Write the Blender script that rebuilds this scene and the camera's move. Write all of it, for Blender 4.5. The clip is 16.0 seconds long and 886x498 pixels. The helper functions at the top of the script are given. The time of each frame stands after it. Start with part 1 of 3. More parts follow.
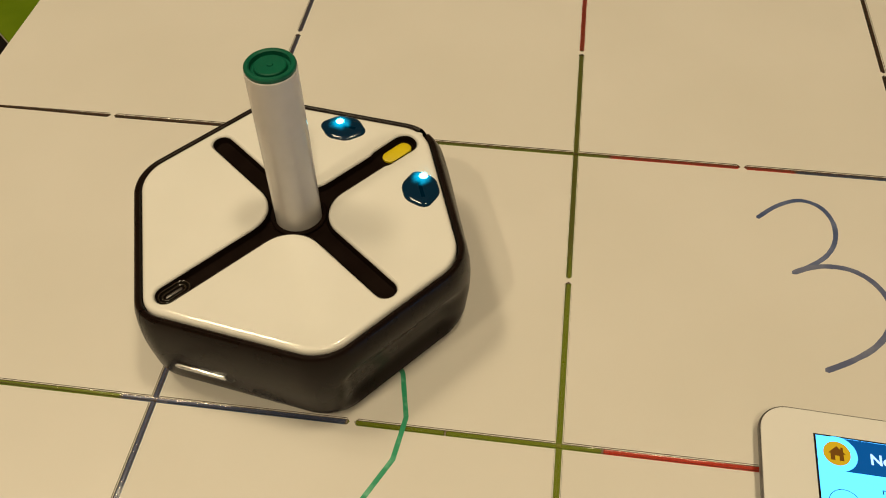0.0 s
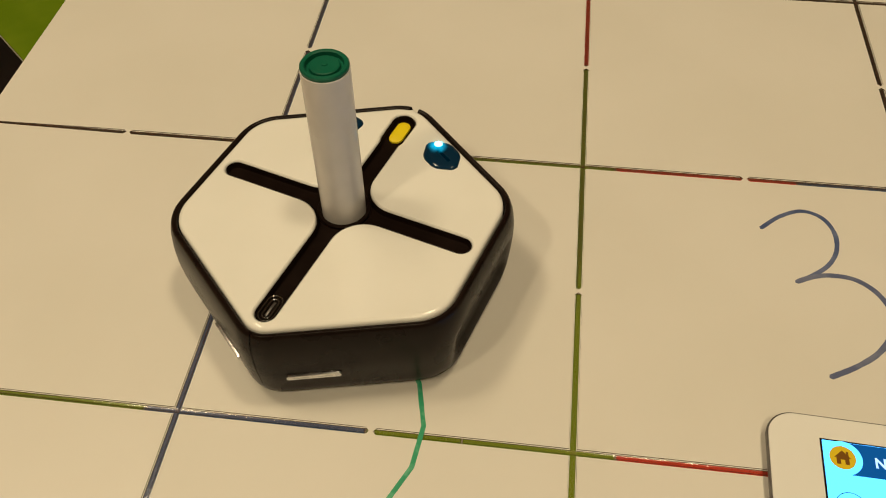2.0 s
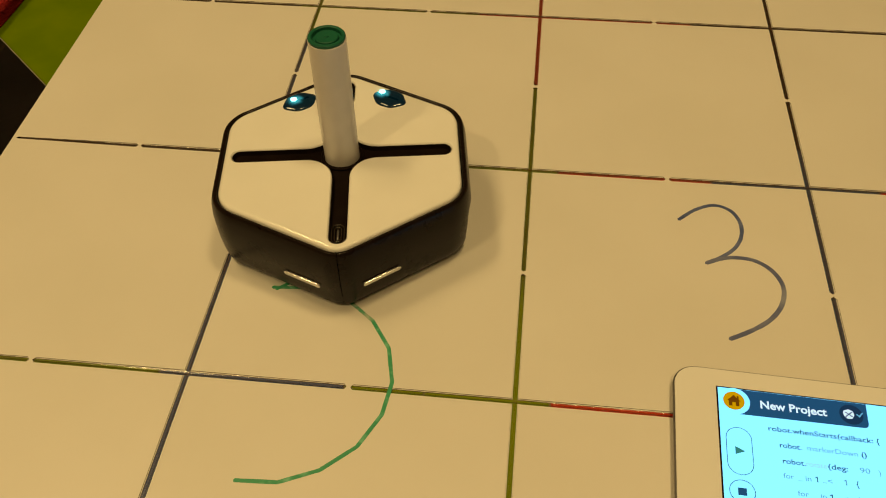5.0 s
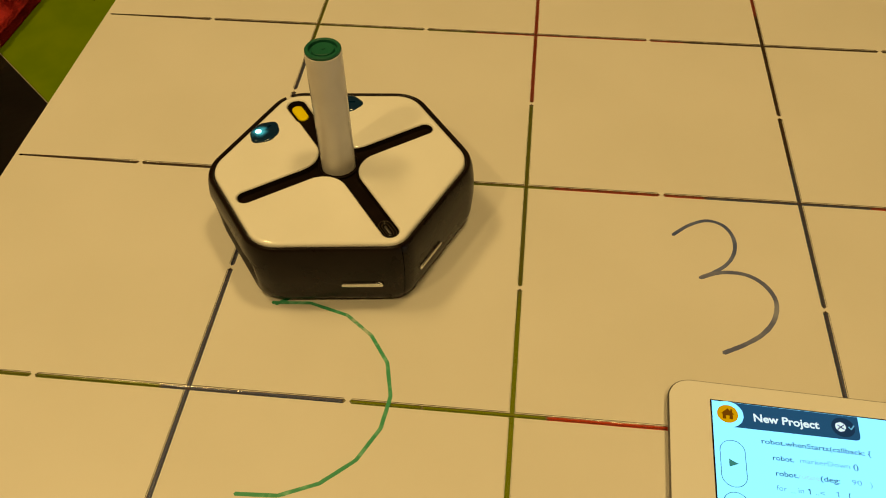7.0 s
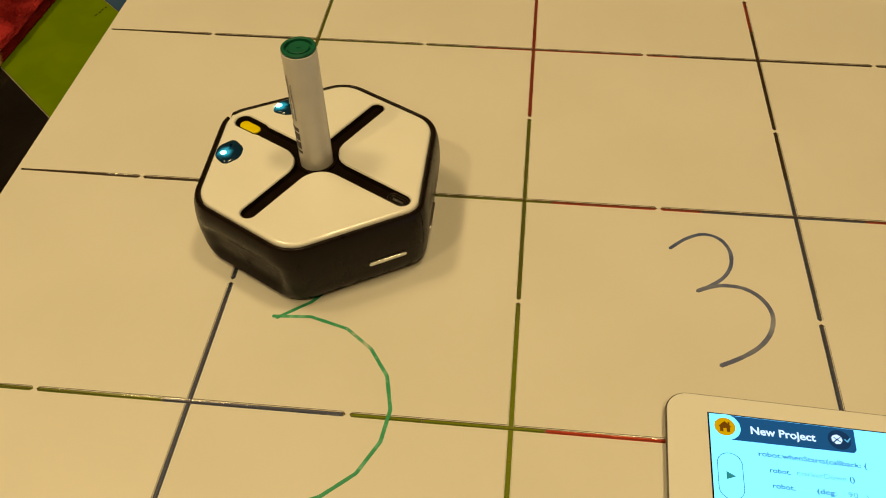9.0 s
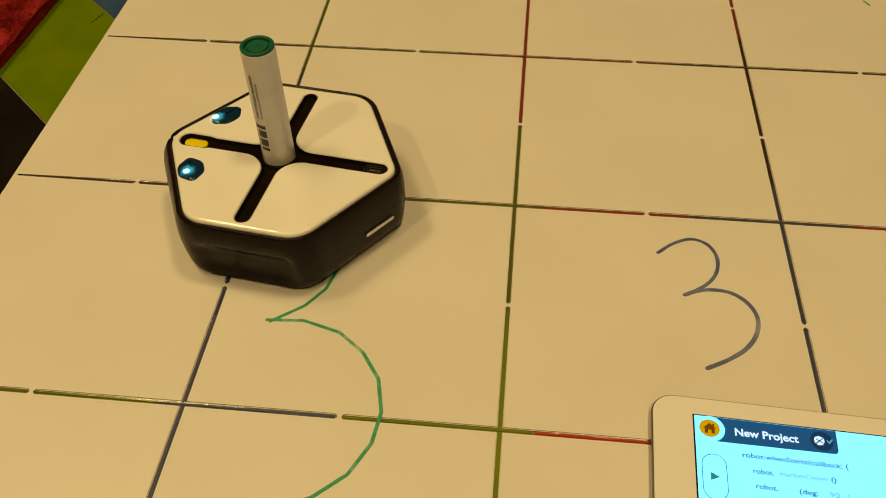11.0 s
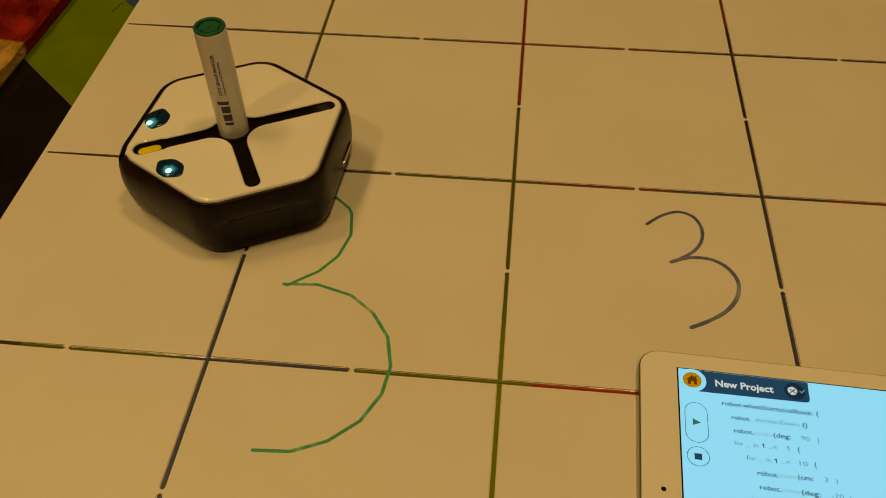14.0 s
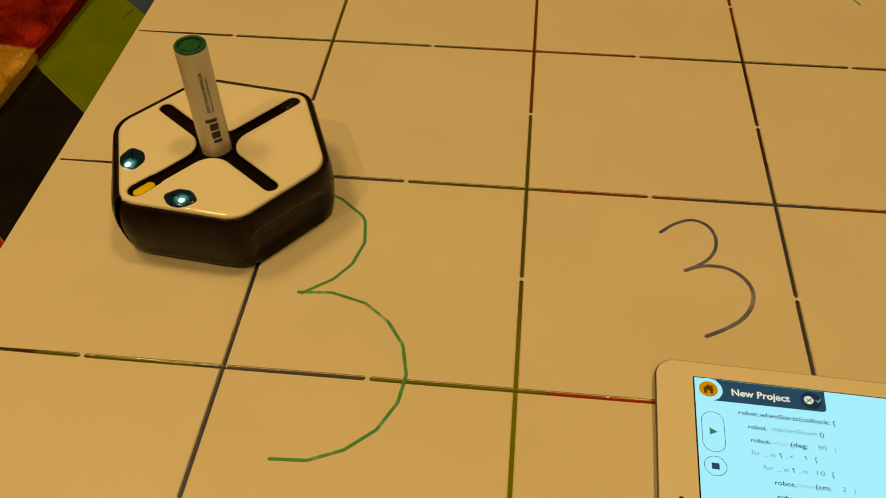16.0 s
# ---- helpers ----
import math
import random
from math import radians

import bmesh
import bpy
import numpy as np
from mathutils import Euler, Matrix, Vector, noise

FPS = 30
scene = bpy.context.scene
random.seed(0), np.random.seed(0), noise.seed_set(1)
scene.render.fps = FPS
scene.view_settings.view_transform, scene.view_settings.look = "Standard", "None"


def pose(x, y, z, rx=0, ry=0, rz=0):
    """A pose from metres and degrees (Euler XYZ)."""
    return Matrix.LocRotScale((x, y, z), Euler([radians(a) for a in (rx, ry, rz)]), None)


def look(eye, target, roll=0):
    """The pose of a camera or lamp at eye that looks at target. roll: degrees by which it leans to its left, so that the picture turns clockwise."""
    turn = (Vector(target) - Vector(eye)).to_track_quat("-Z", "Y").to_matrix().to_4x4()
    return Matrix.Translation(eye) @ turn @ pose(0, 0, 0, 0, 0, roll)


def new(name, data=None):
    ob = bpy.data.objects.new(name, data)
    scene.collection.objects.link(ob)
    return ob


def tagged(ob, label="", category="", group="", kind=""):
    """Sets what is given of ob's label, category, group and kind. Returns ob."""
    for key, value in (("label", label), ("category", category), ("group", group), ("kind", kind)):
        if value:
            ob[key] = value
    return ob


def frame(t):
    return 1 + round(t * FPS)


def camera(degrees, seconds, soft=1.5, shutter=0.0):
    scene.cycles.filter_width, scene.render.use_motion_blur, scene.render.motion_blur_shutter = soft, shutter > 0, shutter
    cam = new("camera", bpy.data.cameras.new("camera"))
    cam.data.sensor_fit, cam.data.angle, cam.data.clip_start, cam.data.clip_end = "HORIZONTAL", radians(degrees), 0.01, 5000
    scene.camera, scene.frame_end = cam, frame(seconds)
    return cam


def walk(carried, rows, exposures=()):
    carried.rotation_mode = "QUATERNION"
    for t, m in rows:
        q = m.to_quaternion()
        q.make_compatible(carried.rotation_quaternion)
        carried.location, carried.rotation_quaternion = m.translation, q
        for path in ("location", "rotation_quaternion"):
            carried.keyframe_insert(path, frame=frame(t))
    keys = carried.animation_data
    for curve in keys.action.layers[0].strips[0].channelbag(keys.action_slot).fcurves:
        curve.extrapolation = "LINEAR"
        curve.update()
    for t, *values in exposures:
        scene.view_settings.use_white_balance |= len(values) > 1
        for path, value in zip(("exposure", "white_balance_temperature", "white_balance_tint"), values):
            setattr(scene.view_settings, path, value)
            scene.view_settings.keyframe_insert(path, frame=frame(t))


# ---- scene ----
# Camera: a phone held by hand above a whiteboard that lies on the floor.
cam = camera(53.25, 16.0, soft=1.05)
PATH = [
    (0, (0.1473, -0.1667, 0.3146), (0.1064, 0.0938, 0.0), -1.46),
    (0.5, (0.1439, -0.1647, 0.3182), (0.1031, 0.0988, 0.0), -1.56),
    (1, (0.1461, -0.1633, 0.3191), (0.1078, 0.1033, 0.0), -1.33),
    (1.5, (0.1433, -0.1609, 0.3189), (0.1058, 0.1054, 0.0), -1.42),
    (2, (0.1393, -0.1724, 0.3242), (0.0996, 0.1007, 0.0), -1.39),
    (2.5, (0.1405, -0.1947, 0.3333), (0.0991, 0.0862, 0.0), -1.27),
    (3, (0.1453, -0.2042, 0.3422), (0.1024, 0.0877, 0.0), -1.37),
    (3.5, (0.1590, -0.2109, 0.3522), (0.1168, 0.0928, 0.0), -1.45),
    (6, (0.1625, -0.2409, 0.3744), (0.1197, 0.0977, 0.0), -1.28),
    (6.5, (0.1634, -0.2390, 0.3740), (0.1210, 0.1016, 0.0), -1.23),
    (7, (0.1614, -0.2373, 0.3772), (0.1192, 0.1076, 0.0), -1.16),
    (7.5, (0.1608, -0.2382, 0.3805), (0.1182, 0.1126, 0.0), -1.17),
    (8, (0.1613, -0.2385, 0.3794), (0.1186, 0.1131, 0.0), -1.16),
    (8.5, (0.1596, -0.2385, 0.3813), (0.1176, 0.1161, 0.0), -0.98),
    (9, (0.1610, -0.2387, 0.3815), (0.1186, 0.1186, 0.0), -1.08),
    (11.5, (0.1657, -0.2466, 0.3888), (0.1241, 0.1207, 0.0), -0.86),
    (12, (0.1661, -0.2508, 0.3894), (0.1242, 0.1167, 0.0), -0.90),
    (12.5, (0.1655, -0.2561, 0.3911), (0.1239, 0.1140, 0.0), -0.83),
    (13, (0.1653, -0.2677, 0.3934), (0.1234, 0.1044, 0.0), -0.84),
    (13.5, (0.1662, -0.2741, 0.3976), (0.1248, 0.0999, 0.0), -0.68),
    (14, (0.1655, -0.2831, 0.4038), (0.1237, 0.0973, 0.0), -0.62),
    (14.5, (0.1647, -0.2884, 0.4078), (0.1219, 0.0972, 0.0), -0.67),
    (15, (0.1657, -0.2867, 0.4083), (0.1230, 0.1000, 0.0), -0.62),
    (15.5, (0.1649, -0.2855, 0.4060), (0.1228, 0.0995, 0.0), -0.57),
    (16, (0.1564, -0.2821, 0.4060), (0.1142, 0.1034, 0.0), -0.53),
]
EXPOSURES = [
    (0, 0.23, 6500, 10),
    (0.5, 0.18, 6600, 10),
    (1.0, 0.19, 6700, 10),
    (2.0, 0.2, 6600, 10),
    (3.0, 0.1, 6600, 10),
    (3.6, -0.11, 7500, 7.5),
    (5.8, -0.09, 12500, 4),
    (7.0, -0.03, 12900, 3),
    (8.0, 0.13, 10900, 3.5),
    (9.0, 0.15, 9200, 3),
    (11.5, 0.01, 10700, 3),
    (12.5, -0.02, 11800, 5),
    (13.0, -0.27, 14000, 5),
    (13.5, -0.53, 16500, 7),
    (14.0, -0.66, 20500, 9.5),
    (14.5, -0.58, 28500, 12),
    (15.5, -0.51, 38000, 12),
    (16.0, -0.36, 38000, 11),
]
walk(cam, [(t, look(e, q, r)) for t, e, q, r in PATH], EXPOSURES)

# ---- light: warm lamps under a room's ceiling, some added as fill ----
WARM = (1.0, 0.82, 0.515)


def overhead_light(x, y, watts, size):
    lamp = bpy.data.lights.new("overhead_light", "AREA")
    lamp.shape, lamp.size, lamp.energy, lamp.color = "DISK", size, watts, WARM
    ob = new("overhead_light", lamp)
    ob.matrix_world = pose(x, y, 2.50)
    return ob


overhead_light(-0.95, 0.25, 14.0, 0.42)
overhead_light(0.58, 0.25, 15, 0.36)
# an added lamp, placed so that its glint stays out of view
overhead_light(-1.00, 0.75, 6, 0.42)
# two fill lights added behind the camera to lift the robot's near shadows
overhead_light(0.50, -1.25, 17.5, 0.20)
overhead_light(-1.00, -1.25, 15, 0.18)
world = bpy.data.worlds.new("room_air")
world.use_nodes = True
world.node_tree.nodes["Background"].inputs[0].default_value = (1.0, 0.8, 0.55, 1)
world.node_tree.nodes["Background"].inputs[1].default_value = 0.02
scene.world = world


# ---- materials ----
def material(name, colour, rough=0.5, metal=0.0, coat=0.0, spec=0.5, second=None, scale=40.0, detail=6.0, span=(0.4, 0.65),
             bump=0.0, bump_scale=300.0, rough_var=0.0, per_piece=0.0):
    m = bpy.data.materials.new(name)
    m.use_nodes = True
    nt = m.node_tree
    b = nt.nodes["Principled BSDF"]
    b.inputs["Base Color"].default_value = (*colour, 1)
    b.inputs["Roughness"].default_value = rough
    b.inputs["Metallic"].default_value = metal
    b.inputs["Coat Weight"].default_value = coat
    b.inputs["Coat Roughness"].default_value = 0.06
    b.inputs["Specular IOR Level"].default_value = spec
    co = nt.nodes.new("ShaderNodeTexCoord")
    n1 = nt.nodes.new("ShaderNodeTexNoise")
    n1.inputs["Scale"].default_value, n1.inputs["Detail"].default_value = scale, detail
    nt.links.new(co.outputs["Object"], n1.inputs["Vector"])
    if second:
        ramp = nt.nodes.new("ShaderNodeMapRange")
        ramp.inputs["From Min"].default_value, ramp.inputs["From Max"].default_value = span
        nt.links.new(n1.outputs["Fac"], ramp.inputs["Value"])
        mix = nt.nodes.new("ShaderNodeMix")
        mix.data_type = "RGBA"
        mix.inputs[6].default_value, mix.inputs[7].default_value = (*colour, 1), (*second, 1)
        nt.links.new(ramp.outputs[0], mix.inputs[0])
        out = mix.outputs[2]
        if per_piece:
            info = nt.nodes.new("ShaderNodeObjectInfo")
            hsv = nt.nodes.new("ShaderNodeHueSaturation")
            val = nt.nodes.new("ShaderNodeMapRange")
            val.inputs["To Min"].default_value, val.inputs["To Max"].default_value = 1 - per_piece, 1 + per_piece
            nt.links.new(info.outputs["Random"], val.inputs["Value"])
            nt.links.new(val.outputs[0], hsv.inputs["Value"])
            nt.links.new(out, hsv.inputs["Color"])
            out = hsv.outputs[0]
        nt.links.new(out, b.inputs["Base Color"])
    if rough_var:
        rr = nt.nodes.new("ShaderNodeMapRange")
        rr.inputs["To Min"].default_value, rr.inputs["To Max"].default_value = max(rough - rough_var, 0.02), rough + rough_var
        nt.links.new(n1.outputs["Fac"], rr.inputs["Value"])
        nt.links.new(rr.outputs[0], b.inputs["Roughness"])
    if bump:
        n2 = nt.nodes.new("ShaderNodeTexNoise")
        n2.inputs["Scale"].default_value, n2.inputs["Detail"].default_value = bump_scale, 3
        nt.links.new(co.outputs["Object"], n2.inputs["Vector"])
        bp = nt.nodes.new("ShaderNodeBump")
        bp.inputs["Strength"].default_value, bp.inputs["Distance"].default_value = bump, 0.001
        nt.links.new(n2.outputs["Fac"], bp.inputs["Height"])
        nt.links.new(bp.outputs[0], b.inputs["Normal"])
    return m


def glow(name, colour, strength, base=(0.004, 0.004, 0.005)):
    m = bpy.data.materials.new(name)
    m.use_nodes = True
    b = m.node_tree.nodes["Principled BSDF"]
    b.inputs["Base Color"].default_value = (*base, 1)
    b.inputs["Roughness"].default_value = 0.12
    b.inputs["Specular IOR Level"].default_value = 0.2
    b.inputs["Emission Color"].default_value = (*colour, 1)
    b.inputs["Emission Strength"].default_value = strength
    return m


M_BOARD = material("board_enamel", (0.72, 0.69, 0.645), 0.38, spec=0.38, second=(0.69, 0.66, 0.61), scale=9, rough_var=0.05, bump=0.02, bump_scale=500)
M_EDGE = material("board_edge", (0.060, 0.045, 0.022), 0.34, spec=0.15, second=(0.085, 0.064, 0.034), scale=40, bump=0.3, bump_scale=700)
M_SHELL = material("shell_white", (0.845, 0.835, 0.80), 0.11, coat=0.6, second=(0.825, 0.815, 0.775), scale=30, bump=0.01, bump_scale=700)
M_DARK = material("soft_black_plastic", (0.0085, 0.0044, 0.0033), 0.28, spec=0.15, second=(0.0115, 0.0064, 0.0049), scale=60, rough_var=0.06, bump=0.05, bump_scale=3000)
M_BLACK = material("gloss_black_plastic", (0.0070, 0.0036, 0.0028), 0.40, spec=0.05, second=(0.010, 0.0056, 0.0044), scale=80, bump=0.02, bump_scale=900)
M_PORT = material("gloss_socket", (0.030, 0.022, 0.016), 0.18, spec=0.6, second=(0.022, 0.016, 0.012), scale=200)
M_CHROME = material("brushed_steel", (0.72, 0.72, 0.72), 0.22, metal=1.0, second=(0.62, 0.62, 0.62), scale=400)
M_YELLOW = material("yellow_button", (0.80, 0.63, 0.010), 0.38, second=(0.74, 0.57, 0.008), scale=200)
M_BARREL = material("barrel_white", (0.63, 0.605, 0.60), 0.26, coat=0.3, second=(0.59, 0.57, 0.565), scale=60, bump=0.01, bump_scale=900)
M_CAP = material("green_plastic", (0.004, 0.115, 0.065), 0.42, spec=0.2, second=(0.004, 0.095, 0.055), scale=90)
M_PRINT = material("dark_print", (0.030, 0.022, 0.040), 0.5)
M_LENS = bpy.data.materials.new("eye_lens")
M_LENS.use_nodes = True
M_LED = glow("eye_led", (0.16, 0.95, 1.15), 5.5)
M_INK = material("green_ink", (0.016, 0.30, 0.145), 0.45, second=(0.17, 0.50, 0.32), scale=160, span=(0.52, 0.72))
M_INKFADED = material("rubbed_green_ink", (0.07, 0.34, 0.19), 0.45, second=(0.42, 0.52, 0.40), scale=220, span=(0.42, 0.60))
M_BLUEINK = material("blue_ink", (0.045, 0.075, 0.19), 0.5, second=(0.15, 0.18, 0.31), scale=70, span=(0.42, 0.7))
M_BLUEFADED = material("faded_blue_ink", (0.095, 0.115, 0.22), 0.5, second=(0.24, 0.26, 0.34), scale=55, span=(0.42, 0.66))
M_TABLET = material("tablet_white", (0.80, 0.79, 0.77), 0.07, spec=0.4, second=(0.79, 0.78, 0.755), scale=12)
M_ALU = material("tablet_aluminium", (0.17, 0.16, 0.155), 0.38, metal=1.0, second=(0.14, 0.13, 0.13), scale=300)
M_SCREEN = glow("screen_white", (0.17, 1.10, 2.5), 1.0)
M_NAVY = glow("screen_navy", (0.0, 0.085, 0.28), 0.9)
M_DEEP = glow("screen_deep_navy", (0.002, 0.036, 0.13), 0.9)
M_AMBER = glow("screen_amber", (0.62, 0.36, 0.010), 0.9)
M_BROWN = glow("screen_brown", (0.16, 0.055, 0.004), 0.9)
M_PALE = glow("screen_pale", (0.60, 0.95, 1.6), 1.0)
M_CODE = glow("screen_code", (0.012, 0.13, 0.31), 0.9)
M_CODEGREY = glow("screen_code_grey", (0.07, 0.46, 1.0), 0.9)
M_FAINT = glow("screen_code_faint", (0.24, 0.76, 1.5), 0.95)
M_TEAL = glow("screen_teal", (0.01, 0.25, 0.32), 0.9)
M_WALL = material("wall_paint", (0.62, 0.58, 0.50), 0.8, second=(0.58, 0.54, 0.46), scale=3)
M_CEIL = material("ceiling_paint", (0.78, 0.76, 0.72), 0.85, second=(0.74, 0.72, 0.68), scale=3)
M_GROUT = material("grout", (0.30, 0.28, 0.22), 0.8, second=(0.22, 0.20, 0.16), scale=90)
TILE = {
    "green": material("tile_green", (0.103, 0.172, 0.005), 0.10, spec=0.50, second=(0.128, 0.198, 0.008), scale=26, rough_var=0.04, bump=0.16, bump_scale=130, per_piece=0.06),
    "black": material("tile_black", (0.006, 0.005, 0.005), 0.10, spec=0.50, second=(0.010, 0.008, 0.008), scale=26, rough_var=0.04, bump=0.16, bump_scale=130, per_piece=0.06),
    "blue": material("tile_blue", (0.030, 0.074, 0.165), 0.10, spec=0.50, second=(0.038, 0.086, 0.180), scale=26, rough_var=0.04, bump=0.16, bump_scale=130, per_piece=0.06),
    "red": material("tile_red", (0.42, 0.018, 0.010), 0.10, spec=0.50, second=(0.36, 0.014, 0.008), scale=26, rough_var=0.04, bump=0.16, bump_scale=130, per_piece=0.06),
}


def clear_material():
    """Clear plastic with a painted brown veil: the floor shows through, lamps glint in it."""
    m = bpy.data.materials.new("clear_plastic")
    m.use_nodes = True
    nt = m.node_tree
    nt.nodes.remove(nt.nodes["Principled BSDF"])
    clear, gloss = nt.nodes.new("ShaderNodeBsdfTransparent"), nt.nodes.new("ShaderNodeBsdfGlossy")
    gloss.inputs["Roughness"].default_value = 0.10
    co, nz, bp = nt.nodes.new("ShaderNodeTexCoord"), nt.nodes.new("ShaderNodeTexNoise"), nt.nodes.new("ShaderNodeBump")
    nz.inputs["Scale"].default_value, nz.inputs["Detail"].default_value = 260, 4
    bp.inputs["Strength"].default_value, bp.inputs["Distance"].default_value = 0.2, 0.001
    nt.links.new(co.outputs["Object"], nz.inputs["Vector"])
    nt.links.new(nz.outputs["Fac"], bp.inputs["Height"])
    nt.links.new(bp.outputs[0], gloss.inputs["Normal"])
    fr, mix = nt.nodes.new("ShaderNodeFresnel"), nt.nodes.new("ShaderNodeMixShader")
    fr.inputs["IOR"].default_value = 1.55
    part_of = nt.nodes.new("ShaderNodeMath")
    part_of.operation = "MULTIPLY"
    part_of.inputs[1].default_value = 0.6
    nt.links.new(fr.outputs[0], part_of.inputs[0])
    nt.links.new(part_of.outputs[0], mix.inputs[0])
    # brown diffuse mixed in for the warm light that bounces inside the slots
    bounce_veil, veiled = nt.nodes.new("ShaderNodeBsdfDiffuse"), nt.nodes.new("ShaderNodeMixShader")
    bounce_veil.inputs["Color"].default_value = (0.42, 0.23, 0.13, 1)
    veiled.inputs[0].default_value = 0.13
    nt.links.new(clear.outputs[0], veiled.inputs[1])
    nt.links.new(bounce_veil.outputs[0], veiled.inputs[2])
    nt.links.new(veiled.outputs[0], mix.inputs[1])
    nt.links.new(gloss.outputs[0], mix.inputs[2])
    nt.links.new(mix.outputs[0], nt.nodes["Material Output"].inputs["Surface"])
    return m


M_CLEAR = clear_material()


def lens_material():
    """Dark blue plastic with the lamp's glow painted into its emission, unevenly, round its origin."""
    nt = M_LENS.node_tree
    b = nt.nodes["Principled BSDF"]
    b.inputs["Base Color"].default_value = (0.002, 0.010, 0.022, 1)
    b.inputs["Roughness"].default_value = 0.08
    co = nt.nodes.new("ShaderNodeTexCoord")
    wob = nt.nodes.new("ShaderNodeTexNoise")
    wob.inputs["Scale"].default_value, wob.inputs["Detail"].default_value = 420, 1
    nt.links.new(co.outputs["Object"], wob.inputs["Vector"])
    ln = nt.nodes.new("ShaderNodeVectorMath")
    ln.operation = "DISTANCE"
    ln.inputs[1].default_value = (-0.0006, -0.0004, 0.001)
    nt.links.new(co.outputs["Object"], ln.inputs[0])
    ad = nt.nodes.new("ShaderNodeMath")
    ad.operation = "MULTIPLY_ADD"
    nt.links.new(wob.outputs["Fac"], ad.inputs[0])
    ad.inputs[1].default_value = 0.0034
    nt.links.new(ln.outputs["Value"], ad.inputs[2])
    # painted glow: emission falls off with distance from the lamp
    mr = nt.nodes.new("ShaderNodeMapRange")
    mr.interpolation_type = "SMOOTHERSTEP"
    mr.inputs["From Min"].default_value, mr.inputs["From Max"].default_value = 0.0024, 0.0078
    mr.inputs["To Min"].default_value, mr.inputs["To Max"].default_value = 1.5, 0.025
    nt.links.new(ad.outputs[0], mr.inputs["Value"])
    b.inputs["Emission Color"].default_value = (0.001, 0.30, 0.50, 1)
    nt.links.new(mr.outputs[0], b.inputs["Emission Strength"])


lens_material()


# ---- mesh helpers ----
def part(name, bm, mat, parent=None, label="", smooth=True):
    me = bpy.data.meshes.new(name)
    bmesh.ops.recalc_face_normals(bm, faces=bm.faces)
    bm.to_mesh(me)
    bm.free()
    return part_mesh(name, me, mat, parent, label, smooth)


def part_mesh(name, me, mat, parent=None, label="", smooth=True):
    if mat and not me.materials:
        me.materials.append(mat)
    me.polygons.foreach_set("use_smooth", [smooth] * len(me.polygons))
    if smooth:
        me.set_sharp_from_angle(angle=radians(38))
    ob = new(name, me)
    ob.parent = parent
    if label:
        ob["label"] = label
    return ob


def thing(name, label, category, group="", kind="", m=None):
    ob = tagged(new(name), label, category, group, kind)
    ob.matrix_basis = m or Matrix()
    return ob


def box(bm, x0, y0, z0, x1, y1, z1):
    v = [bm.verts.new((x, y, z)) for z in (z0, z1) for y in (y0, y1) for x in (x0, x1)]
    for f in ((0, 1, 3, 2), (4, 5, 7, 6), (0, 1, 5, 4), (2, 3, 7, 6), (0, 2, 6, 4), (1, 3, 7, 5)):
        bm.faces.new([v[i] for i in f])


def rounded(corners, radii, steps=10):
    """A closed outline (counter-clockwise) with its corners rounded."""
    out = []
    n = len(corners)
    for i in range(n):
        p, a, b = (Vector(corners[k % n]) for k in (i, i - 1, i + 1))
        da, db = (a - p).normalized(), (b - p).normalized()
        half = math.acos(max(-1, min(1, da.dot(db)))) / 2
        r = radii[i]
        t = r / math.tan(half)
        c = p + (da + db).normalized() * (r / math.sin(half))
        s0, s1 = p + da * t - c, p + db * t - c
        a0 = math.atan2(s0.y, s0.x)
        turn = (math.atan2(s1.y, s1.x) - a0 + math.pi) % (2 * math.pi) - math.pi
        for k in range(steps + 1):
            w = a0 + turn * k / steps
            out.append(Vector((c.x + r * math.cos(w), c.y + r * math.sin(w))))
    return out


def resample(loop, step):
    """The closed loop with long straights split."""
    out = []
    for i, p in enumerate(loop):
        q = loop[(i + 1) % len(loop)]
        k = max(1, int((q - p).length / step))
        out += [p.lerp(q, j / k) for j in range(k) if (q - p).length > 1e-7]
    return out


def normals_of(loop):
    n = len(loop)
    out = []
    for i in range(n):
        d = loop[(i + 1) % n] - loop[i - 1]
        out.append(Vector((d.y, -d.x)).normalized())
    return out


def loft(bm, loop, rings, shift=None, closed=True):
    """Rings (inset, z) round a loop, joined by faces. Returns the rows of vertices."""
    nor = normals_of(loop)
    rows = []
    for inset, z in rings:
        row = []
        for p, n in zip(loop, nor):
            d = inset + (shift(p, n, z) if shift else 0)
            row.append(bm.verts.new((p.x - n.x * d, p.y - n.y * d, z)))
        rows.append(row)
    m = len(loop)
    for a, b in zip(rows, rows[1:]):
        for i in range(m if closed else m - 1):
            bm.faces.new((a[i], a[(i + 1) % m], b[(i + 1) % m], b[i]))
    return rows


def prism(bm, loop, z0, z1, bevel=0.0003):
    rows = loft(bm, loop, [(0, z0), (0, z1 - bevel), (bevel * 0.3, z1 - bevel * 0.3), (bevel, z1)])
    bm.faces.new(rows[-1])
    bm.faces.new(rows[0][::-1])
    return rows


def pill(cx, cy, half_len, half_wid, angle=0.0, steps=12):
    out = []
    ca, sa = math.cos(angle), math.sin(angle)
    for side in (1, -1):
        for k in range(steps + 1):
            w = -math.pi / 2 + math.pi * k / steps
            x = side * (half_len - half_wid + half_wid * math.cos(w))
            y = side * half_wid * math.sin(w)
            out.append(Vector((cx + x * ca - y * sa, cy + x * sa + y * ca)))
    return out


def disc_loop(cx, cy, rx, ry=None, n=32):
    ry = ry or rx
    return [Vector((cx + rx * math.cos(2 * math.pi * k / n), cy + ry * math.sin(2 * math.pi * k / n))) for k in range(n)]


